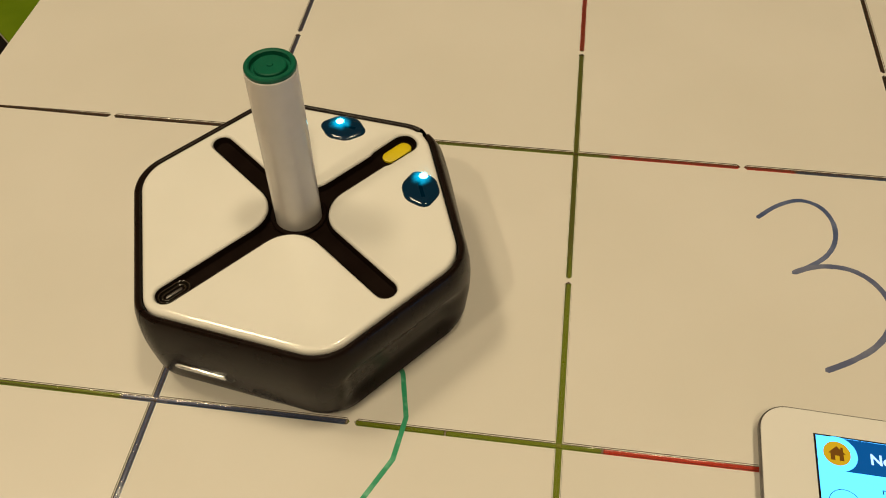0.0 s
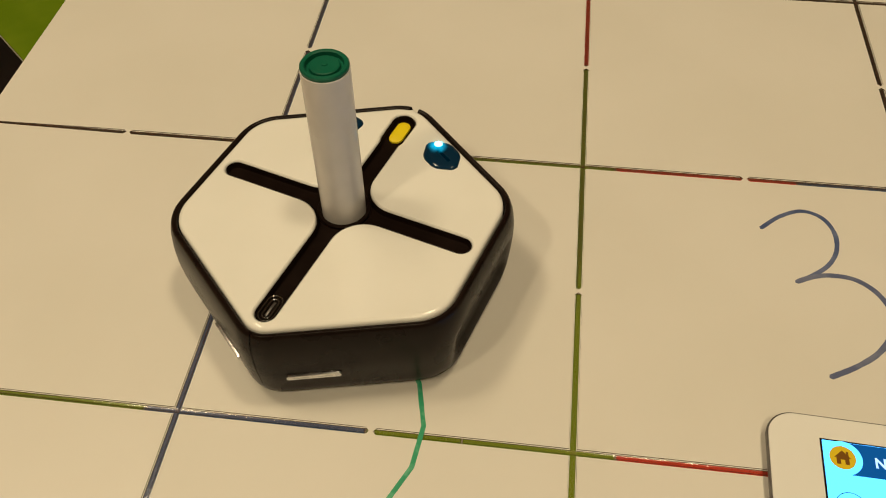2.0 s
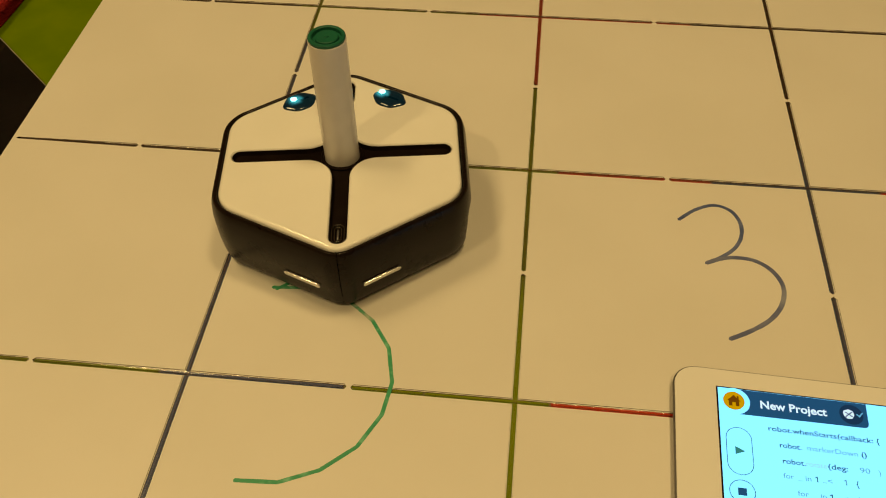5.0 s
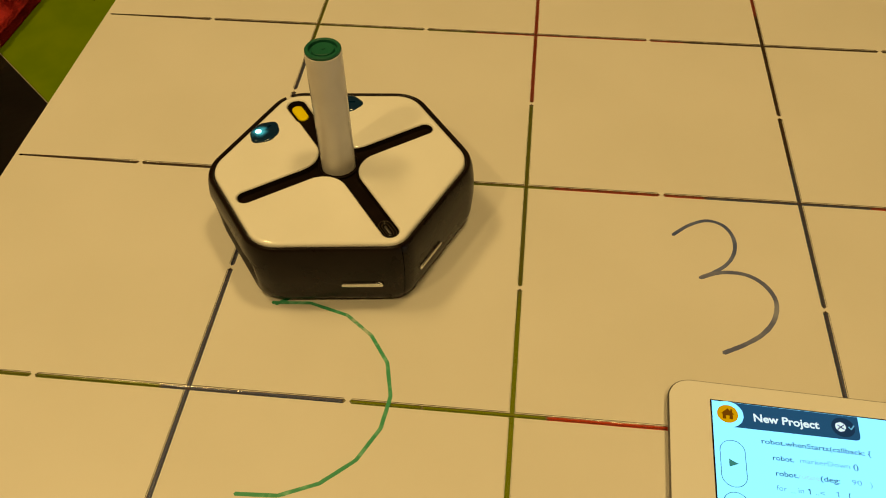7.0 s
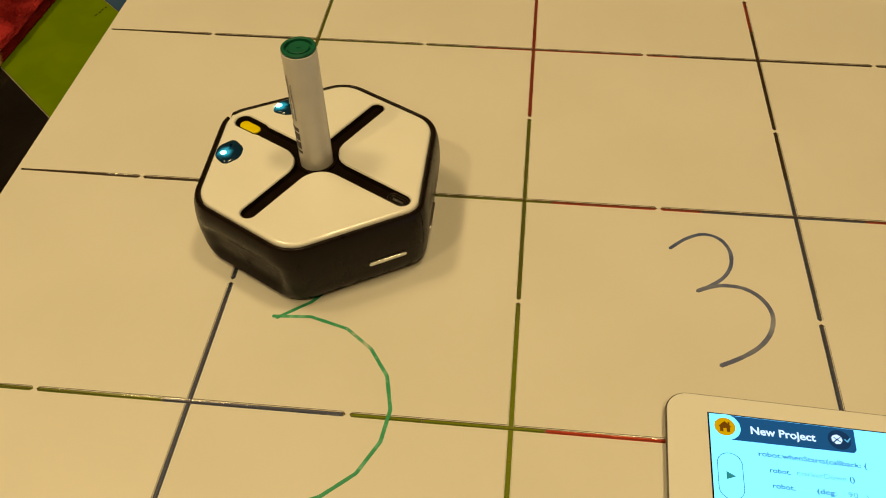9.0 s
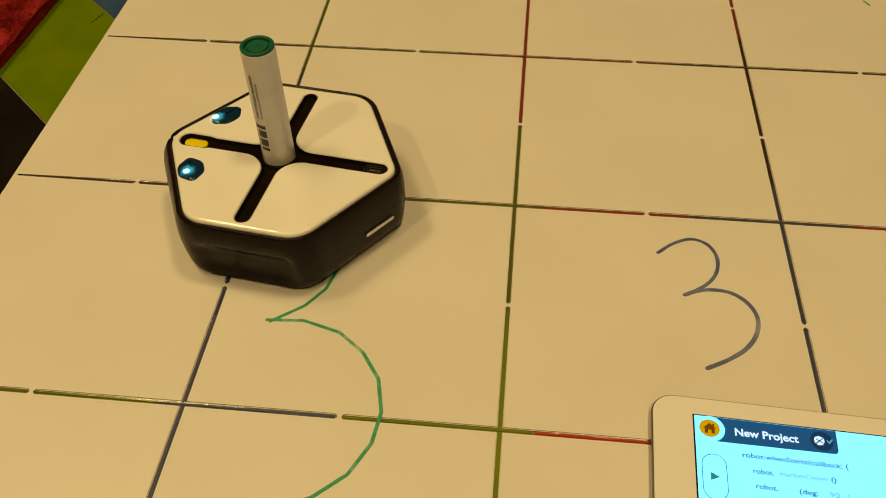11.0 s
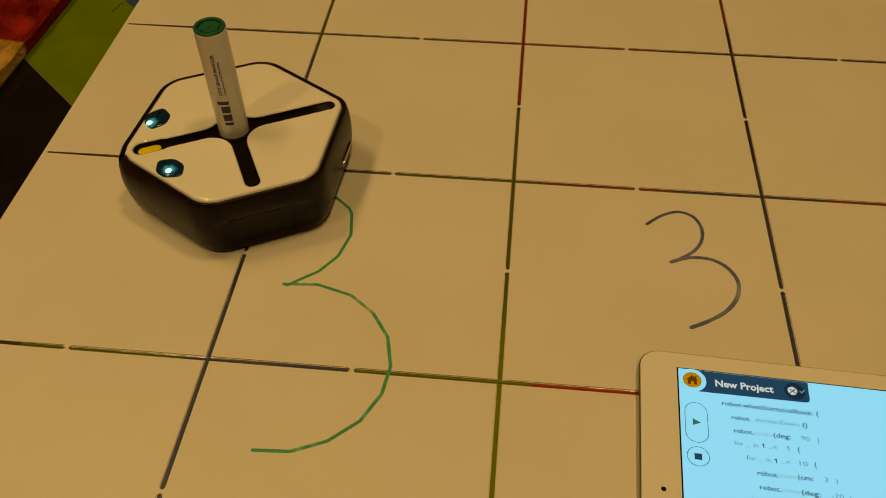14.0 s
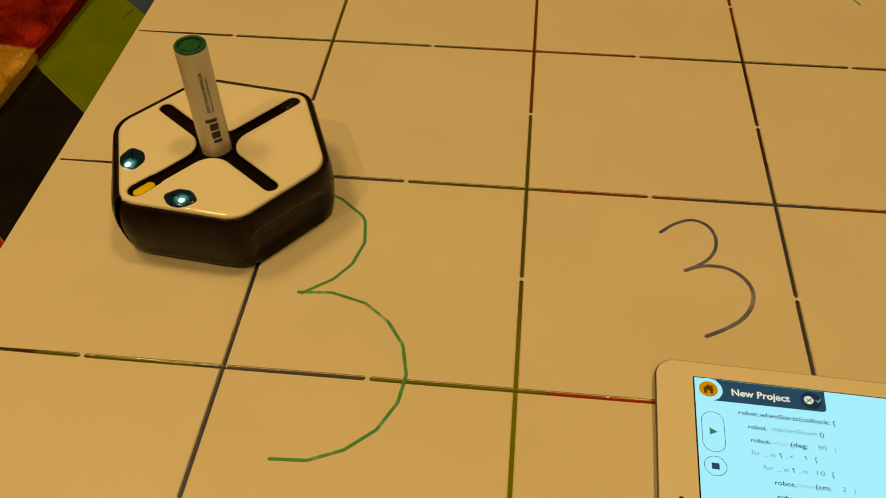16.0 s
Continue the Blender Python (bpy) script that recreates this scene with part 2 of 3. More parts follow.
def text_mesh(body, size, bold=0.0, width=None, spacing=1.0):
    """Flat letters from the built-in font; x runs along the line, the baseline is y = 0."""
    cu = bpy.data.curves.new("letters", "FONT")
    cu.body, cu.size, cu.offset, cu.space_character = body, size, bold, spacing
    cu.resolution_u = 3
    ob = bpy.data.objects.new("letters", cu)
    me = bpy.data.meshes.new_from_object(ob)
    bpy.data.objects.remove(ob)
    if width:
        xs = [v.co.x for v in me.vertices]
        k = width / (max(xs) - min(xs))
        x0 = min(xs)
        for v in me.vertices:
            v.co.x = (v.co.x - x0) * k
    return me


def stroke(points, width, z, thick=0.00006, taper=0.85):
    """A flat ink stroke along a polyline, with rounded ends."""
    bm = bmesh.new()
    pts = [Vector(p) for p in points]
    left, right = [], []
    for i, p in enumerate(pts):
        a, b = pts[max(i - 1, 0)], pts[min(i + 1, len(pts) - 1)]
        d = (b - a).normalized()
        n = Vector((-d.y, d.x))
        w = width / 2 * (0.93 + 0.14 * noise.noise((p.x * 260, p.y * 260, 3)))
        left.append(p + n * w)
        right.append(p - n * w)
    d0, d1 = (pts[0] - pts[1]).normalized(), (pts[-1] - pts[-2]).normalized()
    loop = right + [pts[-1] + d1 * width * 0.35] + left[::-1] + [pts[0] + d0 * width * 0.35]
    top = [bm.verts.new((p.x, p.y, z + thick)) for p in loop]
    low = [bm.verts.new((p.x, p.y, z)) for p in loop]
    n, m = len(pts), len(loop)
    for i in range(n - 1):
        bm.faces.new((top[i], top[i + 1], top[m - 2 - i - 1], top[m - 2 - i]))
    bm.faces.new((top[n - 1], top[n], top[n + 1]))
    bm.faces.new((top[m - 2], top[m - 1], top[0]))
    for i in range(m):
        bm.faces.new((top[i], top[(i + 1) % m], low[(i + 1) % m], low[i]))
    return bm


def smooth_line(ctrl, per=8):
    pts = [Vector(p) for p in ctrl]
    out = []
    for i in range(len(pts) - 1):
        p0, p1, p2, p3 = pts[max(i - 1, 0)], pts[i], pts[i + 1], pts[min(i + 2, len(pts) - 1)]
        for k in range(per):
            t = k / per
            out.append(0.5 * (2 * p1 + (p2 - p0) * t + (2 * p0 - 5 * p1 + 4 * p2 - p3) * t * t + (3 * p1 - p0 - 3 * p2 + p3) * t ** 3))
    return out + [pts[-1]]


# ---- the room ----
FLOOR_Z = -0.0010


def wall(name, x0, y0, x1, y1, z0, z1, mat):
    bm = bmesh.new()
    box(bm, x0, y0, z0, x1, y1, z1)
    return tagged(part(name, bm, mat, smooth=False), kind="structure")


R = 4.6
tagged(wall("wall_north", -R, R, R, R + 0.1, FLOOR_Z, 2.6, M_WALL), "plain warm-painted wall of the room", "wall")
tagged(wall("wall_south", -R, -R - 0.1, R, -R, FLOOR_Z, 2.6, M_WALL), "plain warm-painted wall of the room", "wall")
tagged(wall("wall_east", R, -R - 0.1, R + 0.1, R + 0.1, FLOOR_Z, 2.6, M_WALL), "plain warm-painted wall of the room", "wall")
tagged(wall("wall_west", -R - 0.1, -R - 0.1, -R, R + 0.1, FLOOR_Z, 2.6, M_WALL), "plain warm-painted wall of the room", "wall")
tagged(wall("ceiling", -R - 0.1, -R - 0.1, R + 0.1, R + 0.1, 2.6, 2.7, M_CEIL), "plain white-painted ceiling of the room", "ceiling")
floor = tagged(wall("floor", -R - 0.1, -R - 0.1, R + 0.1, R + 0.1, FLOOR_Z - 0.06, FLOOR_Z - 0.0012, M_GROUT),
               "floor of glossy coloured square tiles in green, black, blue and red", "floor")

# ---- the whiteboard: square panels parted by slots, joined by short bridges ----
G, SLOT, BRIDGE, THICK = 0.165, 0.0025, 0.0013, 0.0010
COLS, ROWS = range(-1, 4), range(-3, 4)


def panel_outline(west_edge):
    """One cell, with half a slot along each side and a bridge at each side's middle."""
    h, w, b, c = G / 2, SLOT / 2, BRIDGE, 0.0009
    side = [(-h + w, -h + w), (-b - c, -h + w), (-b, -h + w + c), (-b, -h), (b, -h), (b, -h + w + c), (b + c, -h + w)]
    out = []
    for k in range(4):
        a = k * math.pi / 2
        ca, sa = round(math.cos(a)), round(math.sin(a))
        pts = side
        out += [Vector((x * ca - y * sa, x * sa + y * ca)) for x, y in pts]
    if west_edge:
        e, m = -h - 0.0021, -h + 0.0012
        out = [p for p in out if p.x > -h + w + 0.001 or abs(p.y) < 0]
        out += [Vector((m, h - w)), Vector((m - 0.0006, h - w + 0.0006)), Vector((m - 0.0006, h)), Vector((e, h)),
                Vector((e, -h)), Vector((m - 0.0006, -h)), Vector((m - 0.0006, -h + w - 0.0006)), Vector((m, -h + w))]
    return out


def panel_mesh(west_edge):
    bm = bmesh.new()
    loop = panel_outline(west_edge)
    h = G / 2
    low = [bm.verts.new((p.x, p.y, -THICK)) for p in loop]
    top = [bm.verts.new((p.x, p.y, 0)) for p in loop]
    n = len(loop)
    for i in range(n):
        bm.faces.new((low[i], low[(i + 1) % n], top[(i + 1) % n], top[i]))
    bm.faces.new(top)
    bm.faces.new(low[::-1])
    edges = []
    for i in range(n):
        a, b = loop[i], loop[(i + 1) % n]
        joint = (abs(abs(a.x) - h) < 1e-6 and abs(abs(b.x) - h) < 1e-6) or (abs(abs(a.y) - h) < 1e-6 and abs(abs(b.y) - h) < 1e-6)
        if not joint:
            edges.append(bm.edges.get((top[i], top[(i + 1) % n])))
    bmesh.ops.bevel(bm, geom=edges, offset=0.0005, segments=4, affect="EDGES", clamp_overlap=True)
    bmesh.ops.recalc_face_normals(bm, faces=bm.faces)
    me = bpy.data.meshes.new("panel")
    bm.to_mesh(me)
    bm.free()
    me.materials.append(M_BOARD)
    me.materials.append(M_EDGE)
    for f in me.polygons:
        f.material_index = 0 if f.normal.z > 0.995 else 1
        f.use_smooth = 0.02 < f.normal.z < 0.995
    return me


board = thing("whiteboard", "slotted white whiteboard lying on a tiled floor", "whiteboard")
PANEL, PANEL_WEST = panel_mesh(False), panel_mesh(True)
for i in COLS:
    for j in ROWS:
        ob = new("panel", PANEL_WEST if i == COLS[0] else PANEL)
        ob.parent = board
        ob.location = ((i + 0.5) * G, (j + 0.5) * G, 0)



def clear_strip(across, place, start, end):
    """Clear plastic lying hollow in one long slot."""
    w, n = SLOT / 2 - 0.0002, 8
    bm = bmesh.new()
    rows = []
    for s in (start, end):
        row = []
        for k in range(n + 1):
            d = -w + 2 * w * k / n
            z = -0.00024 - 0.00015 * (1 - (d / w) ** 2)
            row.append(bm.verts.new((s, place + d, z) if across else (place + d, s, z)))
        rows.append(row)
    for k in range(n):
        bm.faces.new((rows[0][k], rows[0][k + 1], rows[1][k + 1], rows[1][k]))
    ob = part("clear_strip", bm, M_CLEAR, board, "clear glossy plastic in a slot")
    ob.visible_shadow = False


X0, X1, Y0, Y1 = COLS[0] * G + 0.003, (COLS[-1] + 1) * G, ROWS[0] * G, (ROWS[-1] + 1) * G
for i in COLS[1:]:
    clear_strip(False, i * G, Y0, Y1)
for j in ROWS[1:]:
    clear_strip(True, j * G, X0, X1)

# ---- ink on the board ----
ink = thing("green_marker_line", "jointed green dry-erase line drawn as a three on the whiteboard", "marker line")
TURNS = [(0.0395, -0.0550), (0.0595, -0.0540), (0.0775, -0.0460), (0.0925, -0.0323), (0.1015, -0.0140), (0.1037, 0.0047),
         (0.0990, 0.0250), (0.0880, 0.0415), (0.0727, 0.0540), (0.0510, 0.0605), (0.0300, 0.0590)]
STOPS = [(0.0495, 0.0713), (0.0590, 0.0850), (0.0638, 0.1042), (0.0612, 0.1225), (0.0587, 0.1280), (0.0420, 0.1430),
         (0.0240, 0.1515), (0.0040, 0.1570), (-0.0175, 0.1520), (-0.0350, 0.1390)]


def ink_piece(a, b, z, origin=None):
    a, b = Vector(a), Vector(b)
    o = Vector(origin) if origin else Vector((0, 0))
    k = 6
    return stroke([a.lerp(b, i / k) - o for i in range(k + 1)], 0.0022, z)


for n, (a, b) in enumerate(zip(TURNS, TURNS[1:])):
    part("stroke", ink_piece(a, b, 0.00002 + 0.00001 * (n % 2)), M_INKFADED if n == 7 else M_INK, ink)
part("stroke", ink_piece((0.0322, 0.0580), STOPS[0], 0.00004), M_INK, ink)
LAID = []
for n, (a, b) in enumerate(zip(STOPS, STOPS[1:])):
    ob = part("stroke", ink_piece(a, b, 0.00002 + 0.00001 * (n % 2), a), M_INK, ink)
    LAID.append((ob, a))

three = tagged(part("handwritten_three", stroke(smooth_line(
    [(0.2522, 0.1315), (0.2620, 0.1402), (0.2730, 0.1450), (0.2823, 0.1415), (0.2869, 0.1320), (0.2862, 0.1208), (0.2810, 0.1110), (0.2725, 0.1037), (0.2650, 0.0992)]), 0.0024, 0.00002), M_BLUEINK),
    "dark blue handwritten figure three on the whiteboard", "writing")
part("lower_bow", stroke(smooth_line([(0.2655, 0.0995), (0.2720, 0.1027), (0.2805, 0.1048), (0.2915, 0.1036), (0.3003, 0.0968), (0.3046, 0.0860), (0.3022, 0.0736), (0.2950, 0.0630), (0.2845, 0.0548), (0.2728, 0.0482)]), 0.0028, 0.00003), M_BLUEFADED, three, "greyer faded lower bow")
tagged(part("ink_mark", stroke([(0.4375, 0.4330), (0.4395, 0.4290), (0.4410, 0.4260)], 0.0018, 0.00002), M_INK), "short dark green ink mark on the whiteboard", "ink mark")

# ---- the drawing robot ----
OUTLINE = resample(rounded([(0.0760, 0.0), (0.0340, 0.0690), (-0.0387, 0.0690), (-0.0785, 0.0), (-0.0387, -0.0690), (0.0340, -0.0690)],
                           [0.020, 0.022, 0.022, 0.015, 0.022, 0.022]), 0.003)
OUTLINE = [p * 0.989 for p in OUTLINE]


def scoop(p, n, z):
    """The hollow grip in each flank."""
    if abs(n.y) < 0.7:
        return 0.0
    u = max(0.0, min(1.0, (0.0345 - abs(p.x + 0.0022)) / 0.013))
    v = max(0.0, min(1.0, (z - 0.003) / 0.008)) * max(0.0, min(1.0, (0.033 - z) / 0.009))
    return 0.0045 * (u * u * (3 - 2 * u)) * (v * v * (3 - 2 * v))


def flare(p, z):
    """The skirt swells below the rim, most of all round the nose."""
    k = math.sin(math.pi * max(0.0, min(1.0, (0.0430 - z) / 0.0430)) ** 0.70)
    return k * (0.0018 + 0.0022 * max(0.0, min(1.0, (p.x - 0.030) / 0.035)))


def bumper(side):
    """One half of the dark skirt: from the gap at the nose to the seam at the tail."""
    n = len(OUTLINE)
    nor = normals_of(OUTLINE)
    run = []
    for i in range(n):
        p, q = OUTLINE[i], OUTLINE[(i + 1) % n]
        for lim in (0.0024 * side, 0.0002 * side):
            front = abs(lim) > 0.001
            if (p.y - lim) * (q.y - lim) < 0 and (p.x > 0) == front:
                k = (lim - p.y) / (q.y - p.y)
                run.append((p.lerp(q, k), nor[i].lerp(nor[(i + 1) % n], k).normalized()))
        if side * p.y > (0.0024 if p.x > 0 else 0.0002):
            run.append((p, nor[i]))
    run.sort(key=lambda e: abs(math.atan2(e[0].y, e[0].x)))
    if side < 0:
        run = run[::-1]
    bm = bmesh.new()
    rings = [(0.0110, 0.0004), (0.0068, 0.0003), (0.0048, 0.0008), (0.0030, 0.0020), (0.0017, 0.0038), (0.0009, 0.0060), (0.0005, 0.0085), (0.0004, 0.0110), (0.0003, 0.0140), (0.0002, 0.0170),
             (0.0001, 0.0200), (0.0, 0.0230), (0.0, 0.0260), (0.0, 0.0290), (0.0, 0.0330), (0.0, 0.0390), (0.0001, 0.0428), (0.0005, 0.0439),
             (0.0011, 0.0443), (0.0021, 0.0442), (0.0027, 0.0437), (0.0029, 0.0428), (0.0031, 0.0375)]
    rows = []
    for k, (inset, z) in enumerate(rings):
        row = []
        for p, n in run:
            d = inset + scoop(p, n, z) - (flare(p, z) if k < 17 else 0.0)
            row.append(bm.verts.new((p.x - n.x * d, p.y - n.y * d, z)))
        rows.append(row)
    for a, b in zip(rows, rows[1:]):
        for i in range(len(run) - 1):
            bm.faces.new((a[i], a[i + 1], b[i + 1], b[i]))
    return bm


def cross_loop():
    """The outline of the cross-shaped channel, counter-clockwise."""
    w, fil = 0.0046, 0.0150
    pts = []

    def arm(angle, length, wide):
        ca, sa = math.cos(angle), math.sin(angle)
        local = []
        if wide:
            local += [(0.0425, -w), (0.0455, -0.0055)]
        tip = wide or w
        cx = length - tip
        for k in range(13):
            a = -math.pi / 2 + math.pi * k / 12
            local.append((cx + tip * math.cos(a), tip * math.sin(a)))
        if wide:
            local += [(0.0455, 0.0055), (0.0425, w)]
        return [Vector((x * ca - y * sa, x * sa + y * ca)) for x, y in local]

    for k, (length, wide) in enumerate(((0.0640, 0.0058), (0.0605, 0), (0.0677, 0), (0.0605, 0))):
        a = k * math.pi / 2
        pts += arm(a, length, wide)
        c = Vector((w + fil, w + fil))
        for j in range(11):
            t = -math.pi / 2 - math.pi / 2 * j / 10
            q = Vector((c.x + fil * math.cos(t), c.y + fil * math.sin(t)))
            pts.append(Vector((q.x * math.cos(a) - q.y * math.sin(a), q.x * math.sin(a) + q.y * math.cos(a))))
    return pts


TOP_Z = 0.0451


def tongue(p, n, z):
    """The shell reaches out through the gap in the rim at the nose."""
    if p.x < 0.04 or abs(p.y) > 0.0022 or z > TOP_Z - 0.0005 or z < TOP_Z - 0.0024:
        return 0.0
    return -0.0010 * min(1.0, (0.0022 - abs(p.y)) / 0.0006)


def top_shell():
    bm = bmesh.new()
    outer = loft(bm, OUTLINE, [(0.0034, 0.0390), (0.0034, TOP_Z - 0.0030), (0.0034, TOP_Z - 0.0022), (0.0036, TOP_Z - 0.0012), (0.0041, TOP_Z - 0.0005), (0.0048, TOP_Z - 0.00013), (0.0056, TOP_Z)], tongue)
    inner = loft(bm, cross_loop(), [(0.0, TOP_Z - 0.0045), (0.0, TOP_Z - 0.0010), (-0.00025, TOP_Z - 0.0004), (-0.0009, TOP_Z)])
    edges = []
    for row in (outer[-1], inner[-1]):
        edges += [bm.edges.get((row[i], row[(i + 1) % len(row)])) for i in range(len(row))]
    bmesh.ops.triangle_fill(bm, edges=edges, use_beauty=True, use_dissolve=False)
    return bm


robot = thing("drawing_robot", "white and black six-sided robot holding an upright marker", "robot")
shell = part("top_shell", top_shell(), M_SHELL, robot, "glossy white top with a cross-shaped channel")
for f in shell.data.polygons:
    if f.normal.z > 0.9995:
        f.use_smooth = False
for s in (1, -1):
    part("bumper", bumper(s), M_DARK, robot, "matt black side bumper with a hollow grip")
bm = bmesh.new()
prism(bm, [p * 0.88 for p in OUTLINE], 0.0, 0.0395)
part("chassis", bm, M_DARK, robot, "black inner body behind the bumpers")
bm = bmesh.new()
rows = loft(bm, cross_loop(), [(0.0003, TOP_Z - 0.0007), (0.0006, TOP_Z - 0.0009), (0.0007, TOP_Z - 0.0030), (0.0011, TOP_Z - 0.0035)])
bm.faces.new(rows[-1])
part("channel", bm, M_BLACK, robot, "black recessed cross-shaped channel")
bm = bmesh.new()
rows = loft(bm, disc_loop(0, 0, 0.0118, n=40), [(0, 0.0418), (0, 0.0428), (0.0004, 0.0432), (0.0016, 0.0432), (0.0018, 0.0418)])
part("marker_collar", bm, M_BLACK, robot, "black ring round the marker")
bm = bmesh.new()
prism(bm, pill(0.0540, 0, 0.0074, 0.0034), 0.0412, TOP_Z - 0.0025, 0.0007)
part("power_button", bm, M_YELLOW, robot, "yellow pill-shaped button")
port = bmesh.new()
for hl, hw, z in ((0.0068, 0.0036, 0.0434), (0.0052, 0.0021, 0.0431)):
    loft(port, pill(-0.0600, 0, hl, hw), [(0, 0.0415), (0, z), (0.0003, z + 0.0002), (0.0006, z), (0.0007, 0.0415)])
part("charging_port", port, M_PORT, robot, "small black charging socket")
bm = bmesh.new()
prism(bm, pill(-0.0600, 0, 0.0036, 0.0006), 0.0415, 0.0429, 0.0001)
part("port_tongue", bm, M_ALU, robot)


LENS = resample(rounded([(0.0077, -0.0046), (0.0077, 0.0046), (0.0, 0.0118), (-0.0077, 0.0046), (-0.0077, -0.0046), (0.0, -0.0118)],
                        [0.0072, 0.0072, 0.0036, 0.0072, 0.0072, 0.0036], 8), 0.0015)


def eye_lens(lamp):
    """A low faceted dome; its origin, at the lamp, centres the painted glow."""
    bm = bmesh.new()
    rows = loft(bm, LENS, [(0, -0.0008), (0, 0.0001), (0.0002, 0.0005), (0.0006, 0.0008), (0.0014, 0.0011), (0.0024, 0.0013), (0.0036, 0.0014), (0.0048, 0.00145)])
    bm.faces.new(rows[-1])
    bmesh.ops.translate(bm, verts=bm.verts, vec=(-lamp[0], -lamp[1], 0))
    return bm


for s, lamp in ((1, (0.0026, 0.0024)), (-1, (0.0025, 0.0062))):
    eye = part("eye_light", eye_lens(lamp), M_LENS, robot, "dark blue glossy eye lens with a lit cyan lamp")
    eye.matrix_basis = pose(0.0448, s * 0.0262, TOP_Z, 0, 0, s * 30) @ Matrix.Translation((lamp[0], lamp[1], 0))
    bm = bmesh.new()
    prism(bm, disc_loop(0, 0, 0.0020, n=20), 0.0006, 0.00175, 0.0006)
    part("led", bm, M_LED, eye, "lit cyan lamp")

for s in (1, -1):
    bm = bmesh.new()
    prism(bm, pill(0, 0, 0.0112, 0.0012), -0.0012, 0.0009, 0.0002)
    strip = part("contact_strip", bm, M_CHROME, robot, "slim bright steel strip")
    d = Vector((-0.0398, -s * 0.0690)).normalized()
    mid = Vector((-0.0785 + 0.0205 / 1.7337, s * 0.0205)) * 1.012
    n = Vector((-0.0690, s * 0.0398)).normalized()
    x, z = Vector((d.x, d.y, 0)), Vector((n.x, n.y, -0.03)).normalized()
    y = z.cross(x)
    strip.matrix_basis = Matrix(((x.x, y.x, z.x, mid.x), (x.y, y.y, z.y, mid.y), (x.z, y.z, z.z, 0.0185), (0, 0, 0, 1)))

# the marker stands through the robot's middle and turns with it
MR, MTOP = 0.0096, 0.1204


def turned(profile, n=64):
    bm = bmesh.new()
    rows = []
    for r, z in profile:
        rows.append([bm.verts.new((r * math.cos(2 * math.pi * k / n), r * math.sin(2 * math.pi * k / n), z)) for k in range(n)])
    for a, b in zip(rows, rows[1:]):
        for k in range(n):
            bm.faces.new((a[k], a[(k + 1) % n], b[(k + 1) % n], b[k]))
    bm.faces.new(rows[-1])
    bm.faces.new(rows[0][::-1])
    return bm


barrel = part("marker_barrel", turned([(MR, 0.012), (MR, 0.0898), (MR, 0.0904), (MR - 0.00005, 0.0907), (MR - 0.00005, 0.0908), (MR, 0.0911), (MR, 0.0917), (MR, MTOP - 0.0030), (MR, MTOP - 0.0022), (MR - 0.0004, MTOP - 0.0019), (MR - 0.0008, MTOP - 0.0030), (MR - 0.0010, MTOP - 0.0060)]),
              M_BARREL, robot, "white round marker barrel with dark printing")
part("marker_end", turned([(MR - 0.0004, MTOP - 0.0021), (MR - 0.0002, MTOP - 0.0006), (MR - 0.0007, MTOP), (MR - 0.0016, MTOP + 0.0001), (MR - 0.0022, MTOP - 0.0003), (MR - 0.0024, MTOP - 0.0022),
                           (MR - 0.0036, MTOP - 0.0022), (MR - 0.0038, MTOP - 0.0008), (MR - 0.0042, MTOP - 0.0005), (0.0012, MTOP - 0.0006), (0.0010, MTOP - 0.0002), (0.0004, MTOP - 0.0001)]), M_CAP, barrel, "green ringed end plug of the marker")
part("marker_tip", turned([(0.0010, 0.0001), (0.0030, 0.003), (0.0060, 0.008), (0.0070, 0.0122)], 24), M_CAP, barrel, "green felt tip")


# the marker leans a little towards the nose
barrel.matrix_basis = Matrix.Translation((0, 0, 0.045)) @ Matrix.Rotation(radians(0.7), 4, "Y") @ Matrix.Translation((0, 0, -0.045))


def wrap(me, z0, angle, across):
    """Lay flat letters round the barrel, reading upwards."""
    for v in me.vertices:
        a = angle - (v.co.y + across) / MR
        rr = MR + 0.00012
        v.co = (rr * math.cos(a), rr * math.sin(a), z0 + v.co.x)
    return me


PRINT = radians(83)


def bars(rects):
    bm = bmesh.new()
    for x0, y0, x1, y1 in rects:
        n = 5
        lo = [bm.verts.new((x0 + (x1 - x0) * k / 1, y, 0)) for k in (0, 1) for y in [y0 + (y1 - y0) * i / n for i in range(n + 1)]]
        for i in range(n):
            bm.faces.new((lo[i], lo[i + 1], lo[n + 2 + i], lo[n + 1 + i]))
    me = bpy.data.meshes.new("bars")
    bm.to_mesh(me)
    bm.free()
    return me


part_mesh("emblem", wrap(bars([(0.0008, 0.0, 0.0030, 0.0052), (0.0042, 0.0, 0.0092, 0.0054), (0.0104, 0.0, 0.0154, 0.0054), (0.0166, 0.0, 0.0192, 0.0072)]), 0.0530, PRINT, -0.0012), M_PRINT, barrel,
          "dark printed emblem of plain blocks", smooth=False)
part_mesh("lettering", wrap(text_mesh("DRY ERASE MARKER", 0.0028, 0.00007, 0.0292), 0.0770, PRINT, 0.0014), M_PRINT, barrel, "dark printed lettering", smooth=False)
part_mesh("lettering", wrap(text_mesh("Conforms to ASTM D4236", 0.0018, 0.00004, 0.0240), 0.0770, PRINT, -0.0009), M_PRINT, barrel, "small dark printed lettering", smooth=False)

